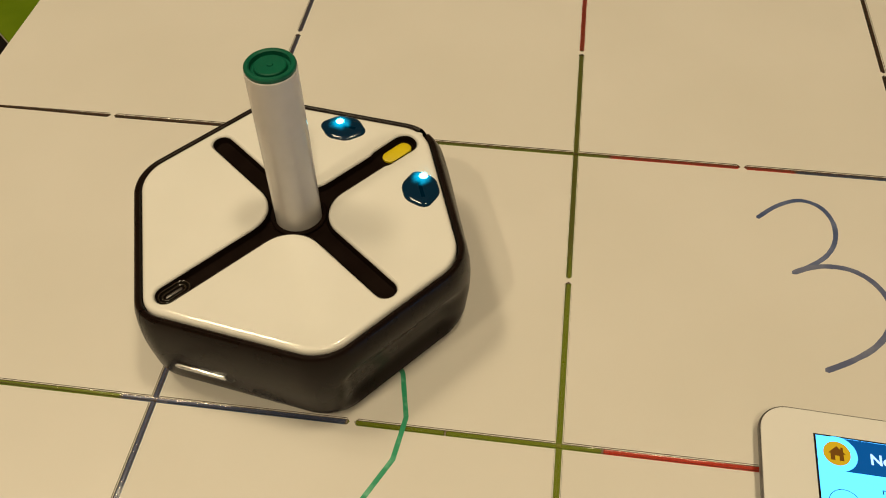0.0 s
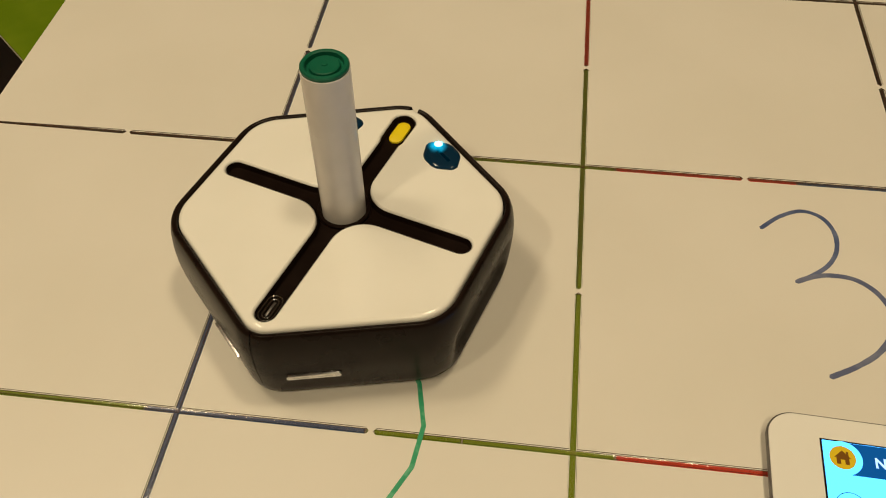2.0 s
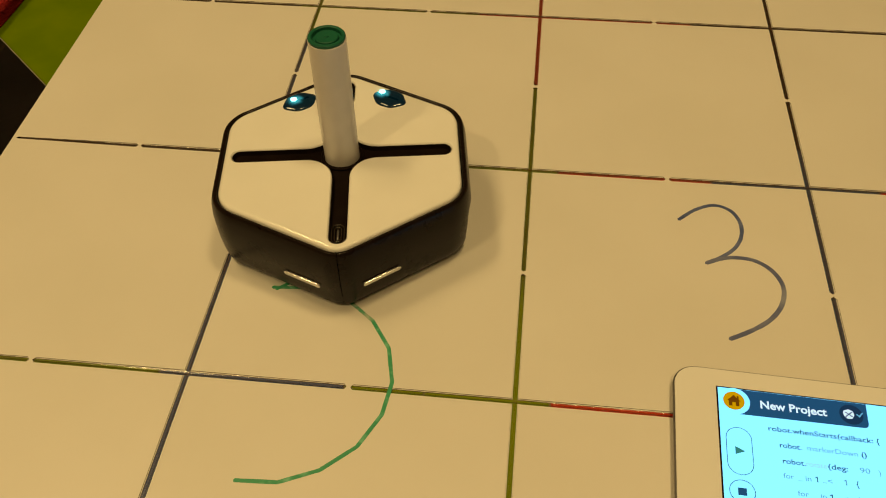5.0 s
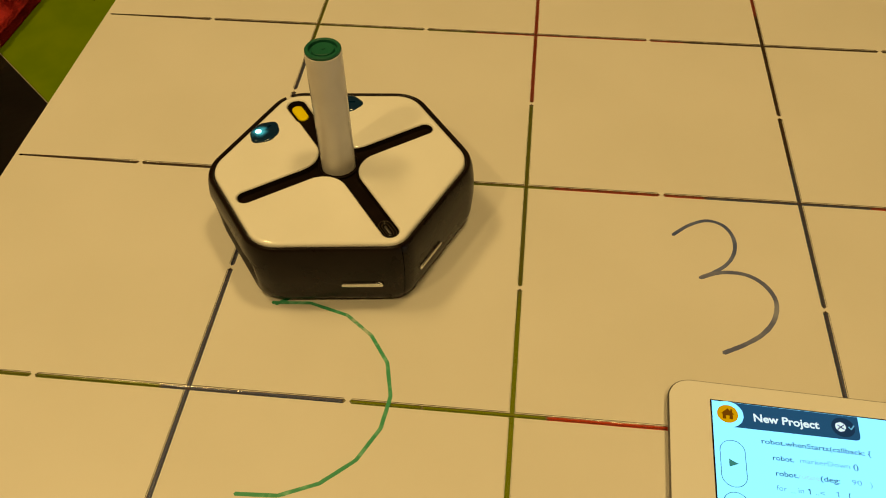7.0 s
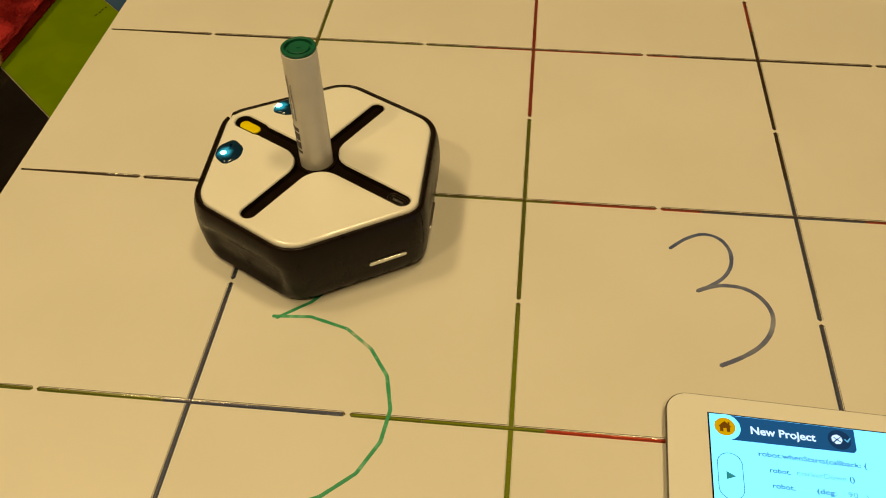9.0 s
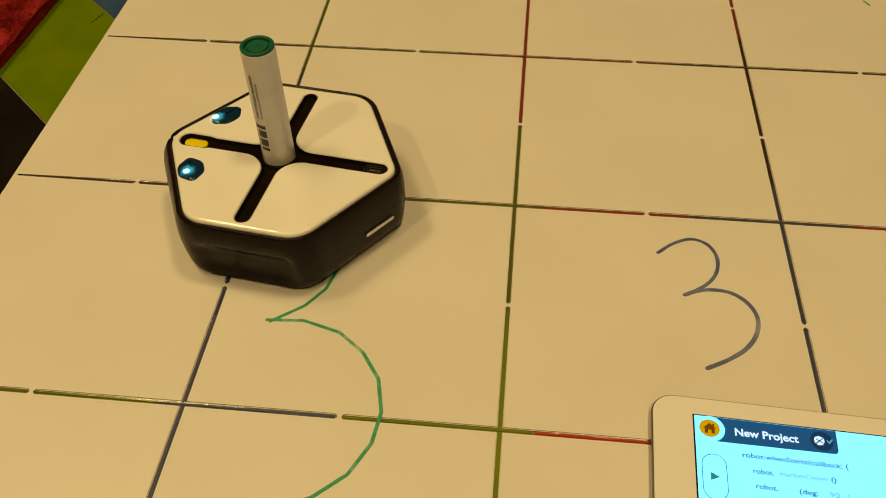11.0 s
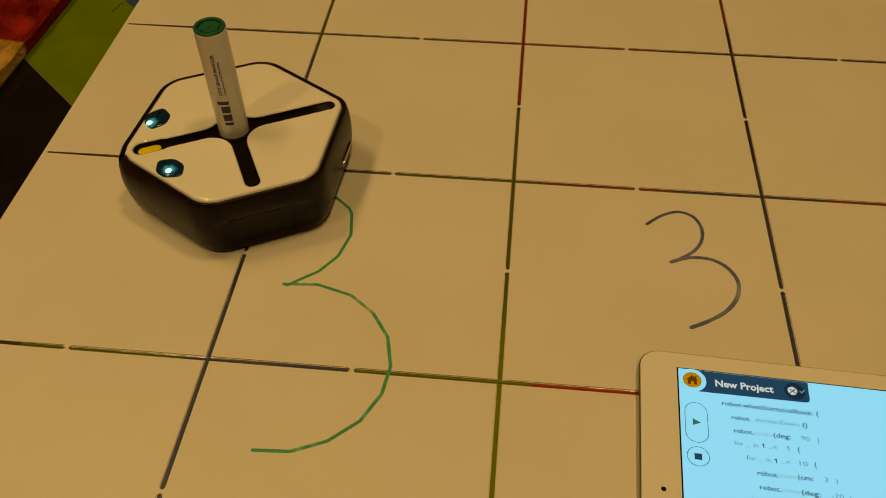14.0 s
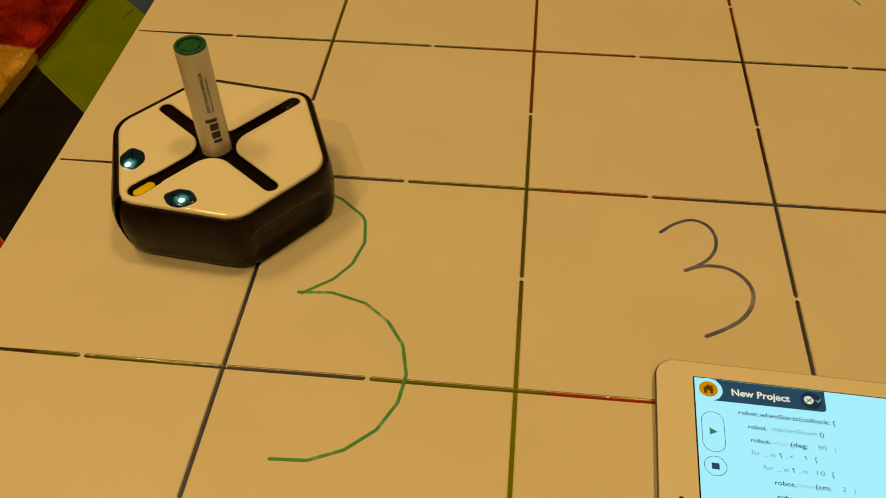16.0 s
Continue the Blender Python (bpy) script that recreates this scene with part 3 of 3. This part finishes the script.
# ---- the tablet ----
tablet = thing("tablet", "white tablet showing a coding screen, lying on the whiteboard", "tablet", m=pose(0.2398, 0.0258, 0, 0, 0, -2.5))
TW, TH, TZ = 0.2400, 0.1695, 0.0068
TAB = rounded([(0.0013, -TH), (TW, -TH), (TW, 0), (0.0013, 0)], [0.0115] * 4, 12)
bm = bmesh.new()
rows = loft(bm, TAB, [(0.0050, 0.0), (0.0022, 0.0006), (0.0007, 0.0020), (0.0001, 0.0040), (0.0, 0.0055), (0.0002, 0.0062), (0.0006, 0.0064)])
bm.faces.new(rows[0][::-1])
bm.faces.new(rows[-1])
part("back_shell", bm, M_ALU, tablet, "silver aluminium back shell")
bm = bmesh.new()
prism(bm, [p for p in rounded([(0.0020, -TH + 0.0007), (TW - 0.0007, -TH + 0.0007), (TW - 0.0007, -0.0007), (0.0020, -0.0007)], [0.0108] * 4, 12)], 0.0060, TZ, 0.0003)
bezel = part("bezel", bm, M_TABLET, tablet, "glossy white front bezel")
for f in bezel.data.polygons:
    if f.normal.z > 0.999:
        f.use_smooth = False
SX, SY, SW, SH = 0.0224, -0.0112, 0.1960, 0.1478
bm = bmesh.new()
prism(bm, [Vector(p) for p in ((SX - 0.0008, SY - SH - 0.0005), (SX + SW + 0.0008, SY - SH - 0.0005), (SX + SW + 0.0008, SY + 0.0006), (SX - 0.0008, SY + 0.0006))], TZ - 0.0002, TZ + 0.00005, 0.00001)
part("screen_border", bm, M_BLACK, tablet, "thin black border of the screen", smooth=False)
bm = bmesh.new()
prism(bm, [Vector(p) for p in ((SX, SY - SH), (SX + SW, SY - SH), (SX + SW, SY), (SX, SY))], TZ - 0.0002, TZ + 0.00010, 0.00001)
screen = part("screen", bm, M_SCREEN, tablet, "lit pale blue-white screen with code", smooth=False)
bm = bmesh.new()
prism(bm, disc_loop(0.0128, -TH / 2 - 0.0010, 0.0013, n=20), TZ - 0.0002, TZ + 0.00003, 0.00001)
part("front_camera", bm, M_BLACK, tablet, "tiny round black front camera")


def flat(name, loop, z, mat, label=""):
    """A flat figure on the screen; x to the right and y down from its upper left corner, in millimetres."""
    bm = bmesh.new()
    bm.faces.new([bm.verts.new((SX + p[0] / 1000, SY - p[1] / 1000, TZ + z)) for p in loop])
    return part(name, bm, mat, screen, label, smooth=False)


def hollow(name, loop, width, z, mat):
    bm = bmesh.new()
    loop = [Vector((SX + p[0] / 1000, SY - p[1] / 1000)) for p in loop]
    nor = normals_of(loop)
    a = [bm.verts.new((p.x, p.y, TZ + z)) for p in loop]
    b = [bm.verts.new((p.x - n.x * width / 1000, p.y - n.y * width / 1000, TZ + z)) for p, n in zip(loop, nor)]
    for i in range(len(a)):
        bm.faces.new((a[i], a[(i + 1) % len(a)], b[(i + 1) % len(a)], b[i]))
    return part(name, bm, mat, screen, smooth=False)


Z1, Z2, Z3, Z4 = 0.00014, 0.00018, 0.00022, 0.00026
flat("title_bar", [(8, 0.15), (68.5, 0.15), (68.3, 11.0), (68.0, 12.2), (67.2, 13.0), (66.0, 13.3), (8, 14.0)], Z1, M_NAVY, "dark blue title bar")
flat("home_ring", disc_loop(7.4, 7.0, 7.3, n=40), Z2, M_SCREEN)
flat("home_disc", disc_loop(7.2, 6.9, 5.0, n=40), Z3, M_AMBER, "round amber home button")
flat("house", [(4.0, 7.0), (7.2, 3.8), (8.6, 5.2), (8.6, 4.2), (9.5, 4.2), (9.5, 6.1), (10.4, 7.0), (9.6, 7.0), (9.6, 9.8), (8.0, 9.8), (8.0, 7.8), (6.4, 7.8), (6.4, 9.8), (4.8, 9.8), (4.8, 7.0)], Z4, M_BROWN)
flat("robot_disc", disc_loop(61.0, 6.8, 5.4, n=40), Z2, M_DEEP)
flat("robot_sign", [(58.0, 4.8), (60.0, 4.0), (62.0, 5.0), (62.4, 7.0), (61.2, 9.0), (59.2, 9.4), (57.6, 8.0), (57.3, 6.2)], Z3, M_PALE)
flat("robot_sign", [(58.0, 8.2), (61.6, 5.0), (61.9, 5.3), (58.4, 8.6)], Z4, M_DEEP)
flat("robot_sign", [(58.6, 5.6), (61.6, 7.8), (61.3, 8.2), (58.3, 6.0)], Z4, M_DEEP)
flat("tick", [(63.2, 6.4), (63.7, 6.0), (64.5, 7.0), (66.0, 5.0), (66.5, 5.4), (64.6, 8.0)], Z3, M_CODEGREY)


def letters(body, x, y, size, mat, width=None, bold=0.0, z=Z3):
    me = text_mesh(body, size / 1000, bold / 1000, width / 1000 if width else None)
    for v in me.vertices:
        v.co = (SX + x / 1000 + v.co.x, SY - y / 1000 + v.co.y, TZ + z)
    return part_mesh("lettering", me, mat, screen, "screen lettering", smooth=False)


letters("New Project", 19.4, 9.3, 6.0, M_PALE, 30.5, 0.17)
LINES = [
    (22.0, "robot.whenStarts(callback: {", 21.0, 49.5, M_CODE),
    (26.4, "robot.", 29.2, 9.6, M_CODE), (38.7, "markerDown", 29.0, 22.2, M_CODEGREY), (62.4, "()", 28.9, 2.3, M_CODE),
    (27.0, "robot.", 37.2, 10.0, M_CODE), (37.2, "rotate", 37.2, 9.2, M_FAINT), (46.8, "(deg:", 37.2, 8.6, M_CODE), (60.6, "90", 37.0, 4.4, M_CODEGREY), (68.6, ")", 37.2, 0.9, M_CODEGREY),
    (26.6, "for", 44.6, 4.6, M_CODEGREY), (32.8, "_ in", 44.6, 5.8, M_CODEGREY), (40.8, "1", 44.6, 0.75, M_CODE), (43.6, "..<", 44.6, 4.2, M_CODEGREY), (53.2, "1", 44.3, 0.7, M_CODEGREY), (58.0, "{", 44.3, 1.1, M_CODE),
    (32.0, "for", 52.4, 4.8, M_CODEGREY), (38.4, "_ in", 52.4, 5.8, M_CODEGREY), (46.2, "1", 52.4, 0.75, M_CODE), (49.2, "..<", 52.4, 4.2, M_CODEGREY), (58.0, "10", 52.0, 4.0, M_CODEGREY), (65.2, "{", 52.0, 1.1, M_CODE),
    (36.6, "robot.", 60.4, 10.2, M_CODE), (47.0, "move", 60.2, 8.8, M_FAINT), (56.2, "(cm:", 60.0, 7.4, M_CODE), (69.0, "2", 59.6, 2.0, M_CODEGREY), (74.4, ")", 59.6, 0.9, M_CODEGREY),
    (37.0, "robot.", 68.2, 10.2, M_CODE), (47.4, "rotate", 68.2, 9.2, M_FAINT), (57.0, "(deg:", 68.2, 8.8, M_CODE), (71.4, "-20", 68.0, 5.4, M_CODEGREY), (79.6, ")", 68.0, 0.9, M_CODEGREY),
    (33.0, "}", 76.0, 1.1, M_CODE),
]
for x, body, y, width, mat in LINES:
    if body == "1":
        flat("numeral", [(x + 0.25, y), (x + 0.75, y), (x + 0.75, y - 2.7), (x + 0.35, y - 2.7), (x - 0.45, y - 2.15), (x - 0.45, y - 1.75), (x + 0.25, y - 2.1)], Z3, mat)
        continue
    letters(body, x, y, 3.7, mat, width, 0.05 if mat is M_CODE else 0.0)
hollow("play_button", [(8.2 + p.x, 33.6 + p.y) for p in pill(0, 0, 12.0, 5.6, math.pi / 2)], 0.3, Z2, M_CODE)
flat("play_sign", [(6.3, 31.4), (10.6, 33.6), (6.3, 35.6)], Z2, M_TEAL)
hollow("stop_button", disc_loop(8.1, 53.9, 5.4, n=40), 0.3, Z2, M_CODE)
flat("stop_sign", [(6.2, 52.2), (10.0, 52.2), (10.0, 55.8), (6.2, 55.8)], Z2, M_NAVY)


# ---- the shaggy rug ----
def rug_material():
    m = bpy.data.materials.new("rug_wool")
    m.use_nodes = True
    nt = m.node_tree
    b = nt.nodes["Principled BSDF"]
    b.inputs["Roughness"].default_value = 0.95
    b.inputs["Specular IOR Level"].default_value = 0.1
    co = nt.nodes.new("ShaderNodeTexCoord")
    sp = nt.nodes.new("ShaderNodeSeparateXYZ")
    nz = nt.nodes.new("ShaderNodeTexNoise")
    nz.inputs["Scale"].default_value = 55
    nt.links.new(co.outputs["Object"], sp.inputs[0])
    nt.links.new(co.outputs["Object"], nz.inputs["Vector"])
    # tan patch with a rounded corner inside a red border
    ad = nt.nodes.new("ShaderNodeMath")
    ad.operation = "SUBTRACT"
    nt.links.new(sp.outputs["Y"], ad.inputs[0])
    ad.inputs[1].default_value = 0.281
    ax = nt.nodes.new("ShaderNodeMath")
    ax.operation = "SUBTRACT"
    nt.links.new(sp.outputs["X"], ax.inputs[0])
    ax.inputs[1].default_value = -0.217
    sm = nt.nodes.new("ShaderNodeMath")
    sm.operation = "SMOOTH_MAX"
    nt.links.new(ad.outputs[0], sm.inputs[0])
    nt.links.new(ax.outputs[0], sm.inputs[1])
    sm.inputs[2].default_value = 0.022
    wv = nt.nodes.new("ShaderNodeMath")
    wv.operation = "MULTIPLY_ADD"
    nt.links.new(nz.outputs["Fac"], wv.inputs[0])
    wv.inputs[1].default_value = 0.006
    nt.links.new(sm.outputs[0], wv.inputs[2])
    mr = nt.nodes.new("ShaderNodeMapRange")
    mr.inputs["From Min"].default_value, mr.inputs["From Max"].default_value = 0.002, 0.005
    nt.links.new(wv.outputs[0], mr.inputs["Value"])
    geo = nt.nodes.new("ShaderNodeNewGeometry")
    var = nt.nodes.new("ShaderNodeMapRange")
    var.inputs["To Min"].default_value, var.inputs["To Max"].default_value = 0.90, 1.08
    nt.links.new(geo.outputs["Random Per Island"], var.inputs["Value"])
    mix = nt.nodes.new("ShaderNodeMix")
    mix.data_type = "RGBA"
    mix.inputs[6].default_value, mix.inputs[7].default_value = (0.78, 0.53, 0.22, 1), (0.39, 0.028, 0.034, 1)
    nt.links.new(mr.outputs[0], mix.inputs[0])
    hs = nt.nodes.new("ShaderNodeHueSaturation")
    nt.links.new(var.outputs[0], hs.inputs["Value"])
    nt.links.new(mix.outputs[2], hs.inputs["Color"])
    nt.links.new(hs.outputs[0], b.inputs["Base Color"])
    return m


M_RUG = rug_material()
rug = thing("shaggy_rug", "shaggy dark red and tan rug on the tiled floor", "rug",
            m=pose(-0.223, 0.44, 0, 0, 0, -2.7) @ Matrix.Translation((0.223, -0.44, 0)))
RX = -0.223
bm = bmesh.new()
prism(bm, rounded([(-1.6, -0.9), (RX, -0.9), (RX, 1.3), (-1.6, 1.3)], [0.02] * 4), FLOOR_Z, FLOOR_Z + 0.0105, 0.004)
part("rug_base", bm, M_RUG, rug)
rng = np.random.default_rng(4)


def pile(x0, x1, y0, y1, count, length, w=0.0006):
    verts, faces = [], []
    for _ in range(count):
        x, y = rng.uniform(x0, x1), rng.uniform(y0, y1)
        clump = noise.noise((x * 60, y * 60, 0)), noise.noise((x * 60, y * 60, 9))
        lean = Vector((clump[0] * 0.8 + rng.normal(0, 0.22), clump[1] * 0.8 + rng.normal(0, 0.22), 1.0))
        if x > x1 - 0.012:
            lean.x += 0.7 * (x - x1 + 0.012) / 0.012
        lean.normalize()
        l = length * rng.uniform(0.7, 1.15)
        a = rng.uniform(0, math.pi)
        sx, sy = w * math.cos(a), w * math.sin(a)
        n = len(verts)
        z = FLOOR_Z + 0.0095 + 0.0012 * noise.noise((x * 45, y * 45, 5))
        mid, tip = lean * (l * 0.55), lean * l
        tip.z -= 0.15 * l
        tip.x += lean.x * 0.3 * l
        tip.y += lean.y * 0.3 * l
        verts += [(x - sx, y - sy, z), (x + sx, y + sy, z), (x + mid.x + sx, y + mid.y + sy, z + mid.z), (x + mid.x - sx, y + mid.y - sy, z + mid.z), (x + tip.x, y + tip.y, z + tip.z)]
        faces += [(n, n + 1, n + 2, n + 3), (n + 3, n + 2, n + 4)]
    for _ in range(9000):
        x, y, z = x1 - 0.002, rng.uniform(y0, y1), FLOOR_Z + rng.uniform(0.002, 0.0095)
        n, l = len(verts), length * rng.uniform(0.6, 1.1)
        dy, dz = rng.normal(0, 0.4) * l, rng.normal(0.15, 0.4) * l
        verts += [(x, y - 0.0005, z), (x, y + 0.0005, z), (x + l * 0.5, y + 0.0005 + dy * 0.4, z + dz * 0.6), (x + l * 0.5, y - 0.0005 + dy * 0.4, z + dz * 0.6), (x + l * 0.9, y + dy, max(z + dz * 0.8, FLOOR_Z + 0.0003))]
        faces += [(n, n + 1, n + 2, n + 3), (n + 3, n + 2, n + 4)]
    me = bpy.data.meshes.new("pile")
    me.from_pydata(verts, [], faces)
    return me


tagged(part_mesh("rug_surface", pile(-0.38, RX + 0.001, 0.14, 0.52, 210000, 0.0030, 0.00042), M_RUG, rug, "soft deep wool pile", smooth=False), kind="stuff")
for x0, x1, y0, y1, count in ((-1.59, -0.38, -0.89, 1.29, 60000), (-0.38, RX, -0.89, 0.14, 16000), (-0.38, RX, 0.52, 1.29, 13000)):
    tagged(part_mesh("rug_surface", pile(x0, x1, y0, y1, count, 0.0050, 0.0020), M_RUG, rug, "soft deep wool pile", smooth=False), kind="stuff")

# ---- floor tiles last ----
TILE_SIDE, TILE_LONG, TILE_TURN = 0.1015, 0.2030, radians(48)


def clipped(loop, axis, value, sign):
    out = []
    for i, p in enumerate(loop):
        q = loop[(i + 1) % len(loop)]
        ip, iq = sign * (p[axis] - value) >= 0, sign * (q[axis] - value) >= 0
        if ip:
            out.append(p)
        if ip != iq:
            out.append(p.lerp(q, (value - p[axis]) / (q[axis] - p[axis])))
    return out


def floor_tile(loop, colour):
    if len(loop) < 3:
        return
    c = sum(loop, Vector((0, 0))) / len(loop)
    bm = bmesh.new()
    prism(bm, [p - c for p in loop], FLOOR_Z - 0.004, FLOOR_Z, 0.0005)
    ob = part("tile", bm, TILE[colour], floor, smooth=False)
    ob.location = (c.x, c.y, 0)


ux, uy = Vector((math.cos(TILE_TURN), math.sin(TILE_TURN))), Vector((-math.sin(TILE_TURN), math.cos(TILE_TURN)))
GAP = 0.0004
PATTERN = ("black", "green", "blue", "red")
for i in range(-6, 9):
    for j in range(-4, 12):
        u0, v0 = 0.0507 + (i - 1) * TILE_SIDE, 0.2230 + (j - 2) * TILE_LONG
        c = ux * (u0 + TILE_SIDE / 2) + uy * (v0 + TILE_LONG / 2)
        if not (-0.62 < c.x < 0.0 and -0.75 < c.y < 0.95):
            continue
        loop = [ux * a + uy * b for a, b in ((u0 + GAP, v0 + GAP), (u0 + TILE_SIDE - GAP, v0 + GAP), (u0 + TILE_SIDE - GAP, v0 + TILE_LONG - GAP), (u0 + GAP, v0 + TILE_LONG - GAP))]
        floor_tile(clipped(loop, 0, -0.1405, -1), PATTERN[i % 4])
# square-laid tiles under the board
FIELD = [
    (-0.140, -0.111, [("black", 0.90)]),
    (-0.111, -0.015, [("green", 0.085), ("black", 0.90)]),
    (-0.015, 0.080, [("blue", 0.300), ("green", 0.90)]),
    (0.080, 0.120, [("green", 0.90)]),
    (0.120, 0.182, [("green", 0.251), ("red", 0.90)]),
    (0.182, 0.274, [("red", 0.290), ("red", 0.90)]),
    (0.274, 0.372, [("blue", 0.200), ("black", 0.370), ("red", 0.90)]),
    (0.372, 0.470, [("red", 0.270), ("black", 0.90)]),
    (0.470, 0.660, [("blue", 0.270), ("green", 0.90)]),
]
for x0, x1, cells in FIELD:
    y0 = -0.50
    for colour, y1 in cells:
        floor_tile([Vector(p) for p in ((x0 + GAP, y0 + GAP), (x1 - GAP, y0 + GAP), (x1 - GAP, y1 - GAP), (x0 + GAP, y1 - GAP))], colour)
        y0 = y1


def tiled_rest():
    """The tiles of the rest of the floor, joined."""
    pick = random.Random(7)
    verts, faces, index = [], [], []
    for a in range(-22, 23):
        for b in range(-20, 25):
            if (0 <= a <= 3 and 0 <= b <= 6) or (-3 <= a <= -1 and -2 <= b <= 7):
                continue
            x0, y0, z, c = -0.14 + a * 0.2 + 0.001, -0.5 + b * 0.2 + 0.001, FLOOR_Z, 0.0006
            n, q = len(verts), 0.198
            verts += [(x0, y0, z - 0.002), (x0 + q, y0, z - 0.002), (x0 + q, y0 + q, z - 0.002), (x0, y0 + q, z - 0.002),
                      (x0 + c, y0 + c, z), (x0 + q - c, y0 + c, z), (x0 + q - c, y0 + q - c, z), (x0 + c, y0 + q - c, z)]
            faces += [(n + 4, n + 5, n + 6, n + 7)] + [(n + k, n + (k + 1) % 4, n + 4 + (k + 1) % 4, n + 4 + k) for k in range(4)]
            index += [pick.randrange(4)] * 5
    me = bpy.data.meshes.new("tiles")
    me.from_pydata(verts, [], faces)
    for colour in PATTERN:
        me.materials.append(TILE[colour])
    me.polygons.foreach_set("material_index", index)
    return me


tagged(part_mesh("tile_field", tiled_rest(), None, floor, "glossy square tiles in four colours", smooth=False), kind="stuff")
for n, (x, y) in enumerate(((-0.1850, 0.350), (-0.1832, 0.354), (-0.1826, 0.358), (-0.1812, 0.3615))):
    bm = bmesh.new()
    prism(bm, pill(0, 0, 0.0012, 0.0006, radians(60 + 13 * n)), FLOOR_Z, FLOOR_Z + 0.0002, 0.00005)
    ob = tagged(part("floor_crumb", bm, M_DARK), "small dark crumb lying on the green floor tile", "crumb", "crumbs on the floor")
    ob.location = (x, y, 0)


# ---- what moves ----
def at(n, m, k):
    """A place on the way from stop n to stop m."""
    p = Vector(STOPS[n]).lerp(Vector(STOPS[m]), k)
    return p.x, p.y


DRIVE = [
    (0.0, at(0, 0, 0), 50.0), (0.25, at(0, 1, 0.04), 53.5), (0.5, at(0, 1, 0.25), 54.5), (0.75, at(0, 1, 0.65), 54.5), (1.0, at(0, 1, 0.97), 55.0),
    (1.15, at(1, 1, 0), 56.0), (1.5, at(1, 1, 0), 65.0), (2.0, at(1, 1, 0), 72.3), (2.25, at(1, 2, 0.05), 75.0), (2.5, at(1, 2, 0.33), 75.6),
    (2.75, at(1, 2, 0.72), 75.7), (3.0, at(1, 2, 0.99), 76.0), (3.15, at(2, 2, 0), 79.0), (3.5, at(2, 2, 0), 91.0), (3.75, at(2, 2, 0), 94.5),
    (4.1, at(2, 3, 0.05), 96.0), (4.8, at(2, 3, 0.95), 96.5), (5.0, at(3, 3, 0), 99.0), (5.4, at(3, 3, 0), 110.0), (5.6, at(3, 4, 0.1), 113.0), (5.9, at(3, 4, 0.9), 114.3),
    (6.0, at(4, 4, 0), 114.5), (6.3, at(4, 4, 0), 115.0), (6.5, at(4, 4, 0), 117.0), (7.0, at(4, 4, 0), 126.7), (7.5, at(4, 4, 0), 132.0), (7.75, at(4, 4, 0.22), 133.4), (8.0, at(4, 5, 0.56), 133.7),
    (8.3, at(4, 5, 0.94), 134.3), (8.5, at(5, 5, 0), 138.0), (9.0, at(5, 5, 0), 149.8), (9.3, at(5, 5, 0), 153.5), (9.55, at(5, 6, 0.1), 154.3), (10.1, at(5, 6, 0.95), 154.5),
    (10.3, at(6, 6, 0), 157.0), (10.8, at(6, 6, 0), 169.0), (11.1, at(6, 7, 0.25), 172.5), (11.5, at(6, 7, 0.78), 173.3), (11.75, at(6, 7, 0.99), 174.5), (12.0, at(7, 7, 0), 180.0), (12.5, at(7, 7, 0), 189.4),
    (12.8, at(7, 7, 0), 192.0), (13.0, at(7, 8, 0.20), 192.4), (13.25, at(7, 8, 0.65), 192.5), (13.5, at(7, 8, 0.98), 192.6), (13.65, at(8, 8, 0), 195.0), (14.0, at(8, 8, 0), 205.3), (14.5, at(8, 8, 0), 211.9),
    (14.65, at(8, 9, 0.12), 212.8), (15.0, at(8, 9, 0.82), 213.2), (15.2, at(8, 9, 0.97), 214.5), (15.5, at(9, 9, 0), 221.7), (16.0, at(9, 9, 0), 231.7),
]
LAY = [1.05, 3.05, 4.9, 5.95, 8.4, 10.2, 11.8, 13.55, 15.3]


# how far the robot strays from the drawn line, in millimetres and degrees
STRAY = [(0.0, 0.2, -1.3, 0.5), (1.0, 0.3, -1.0, 0.4), (2.0, 0.0, -1.9, 0.0), (3.5, -0.3, -1.3, 0.2), (6.0, -0.4, -0.8, -0.8), (6.5, -0.5, -0.4, -1.4), (7.0, -0.4, -0.2, -0.6), (8.0, -0.4, -0.1, 0.2),
         (9.0, 0.5, 0.0, 0.3), (11.5, 0.9, -1.8, 0.3), (12.5, -0.4, -1.7, 0.9), (14.0, 0.2, -1.6, 1.4), (16.0, 0.1, -0.4, 0.0)]


def stray(t):
    for a, b in zip(STRAY, STRAY[1:]):
        if t <= b[0]:
            k = (t - a[0]) / (b[0] - a[0])
            return [u + (v - u) * k for u, v in zip(a[1:], b[1:])]


def motions():
    rows = []
    for t, p, a in DRIVE:
        dx, dy, turn = stray(t)
        rows.append((t, pose(p[0] + dx / 1000, p[1] + dy / 1000, 0, 0, 0, a + turn)))
    walk(robot, rows)
    # ink travels in the marker and stays where each short run ends
    for (ob, place), when in zip(LAID, LAY):
        rows = []
        for t, p, a in DRIVE:
            if t < when - 1.0:
                rows.append((t, pose(p[0], p[1], 0)))
        if rows:
            rows.append((max(when - 0.9, rows[-1][0] + 0.1), pose(place[0], place[1], 0)))
        else:
            rows.append((0.0, pose(place[0], place[1], 0)))
        rows.append((16.0, pose(place[0], place[1], 0)))
        walk(ob, rows)


motions()
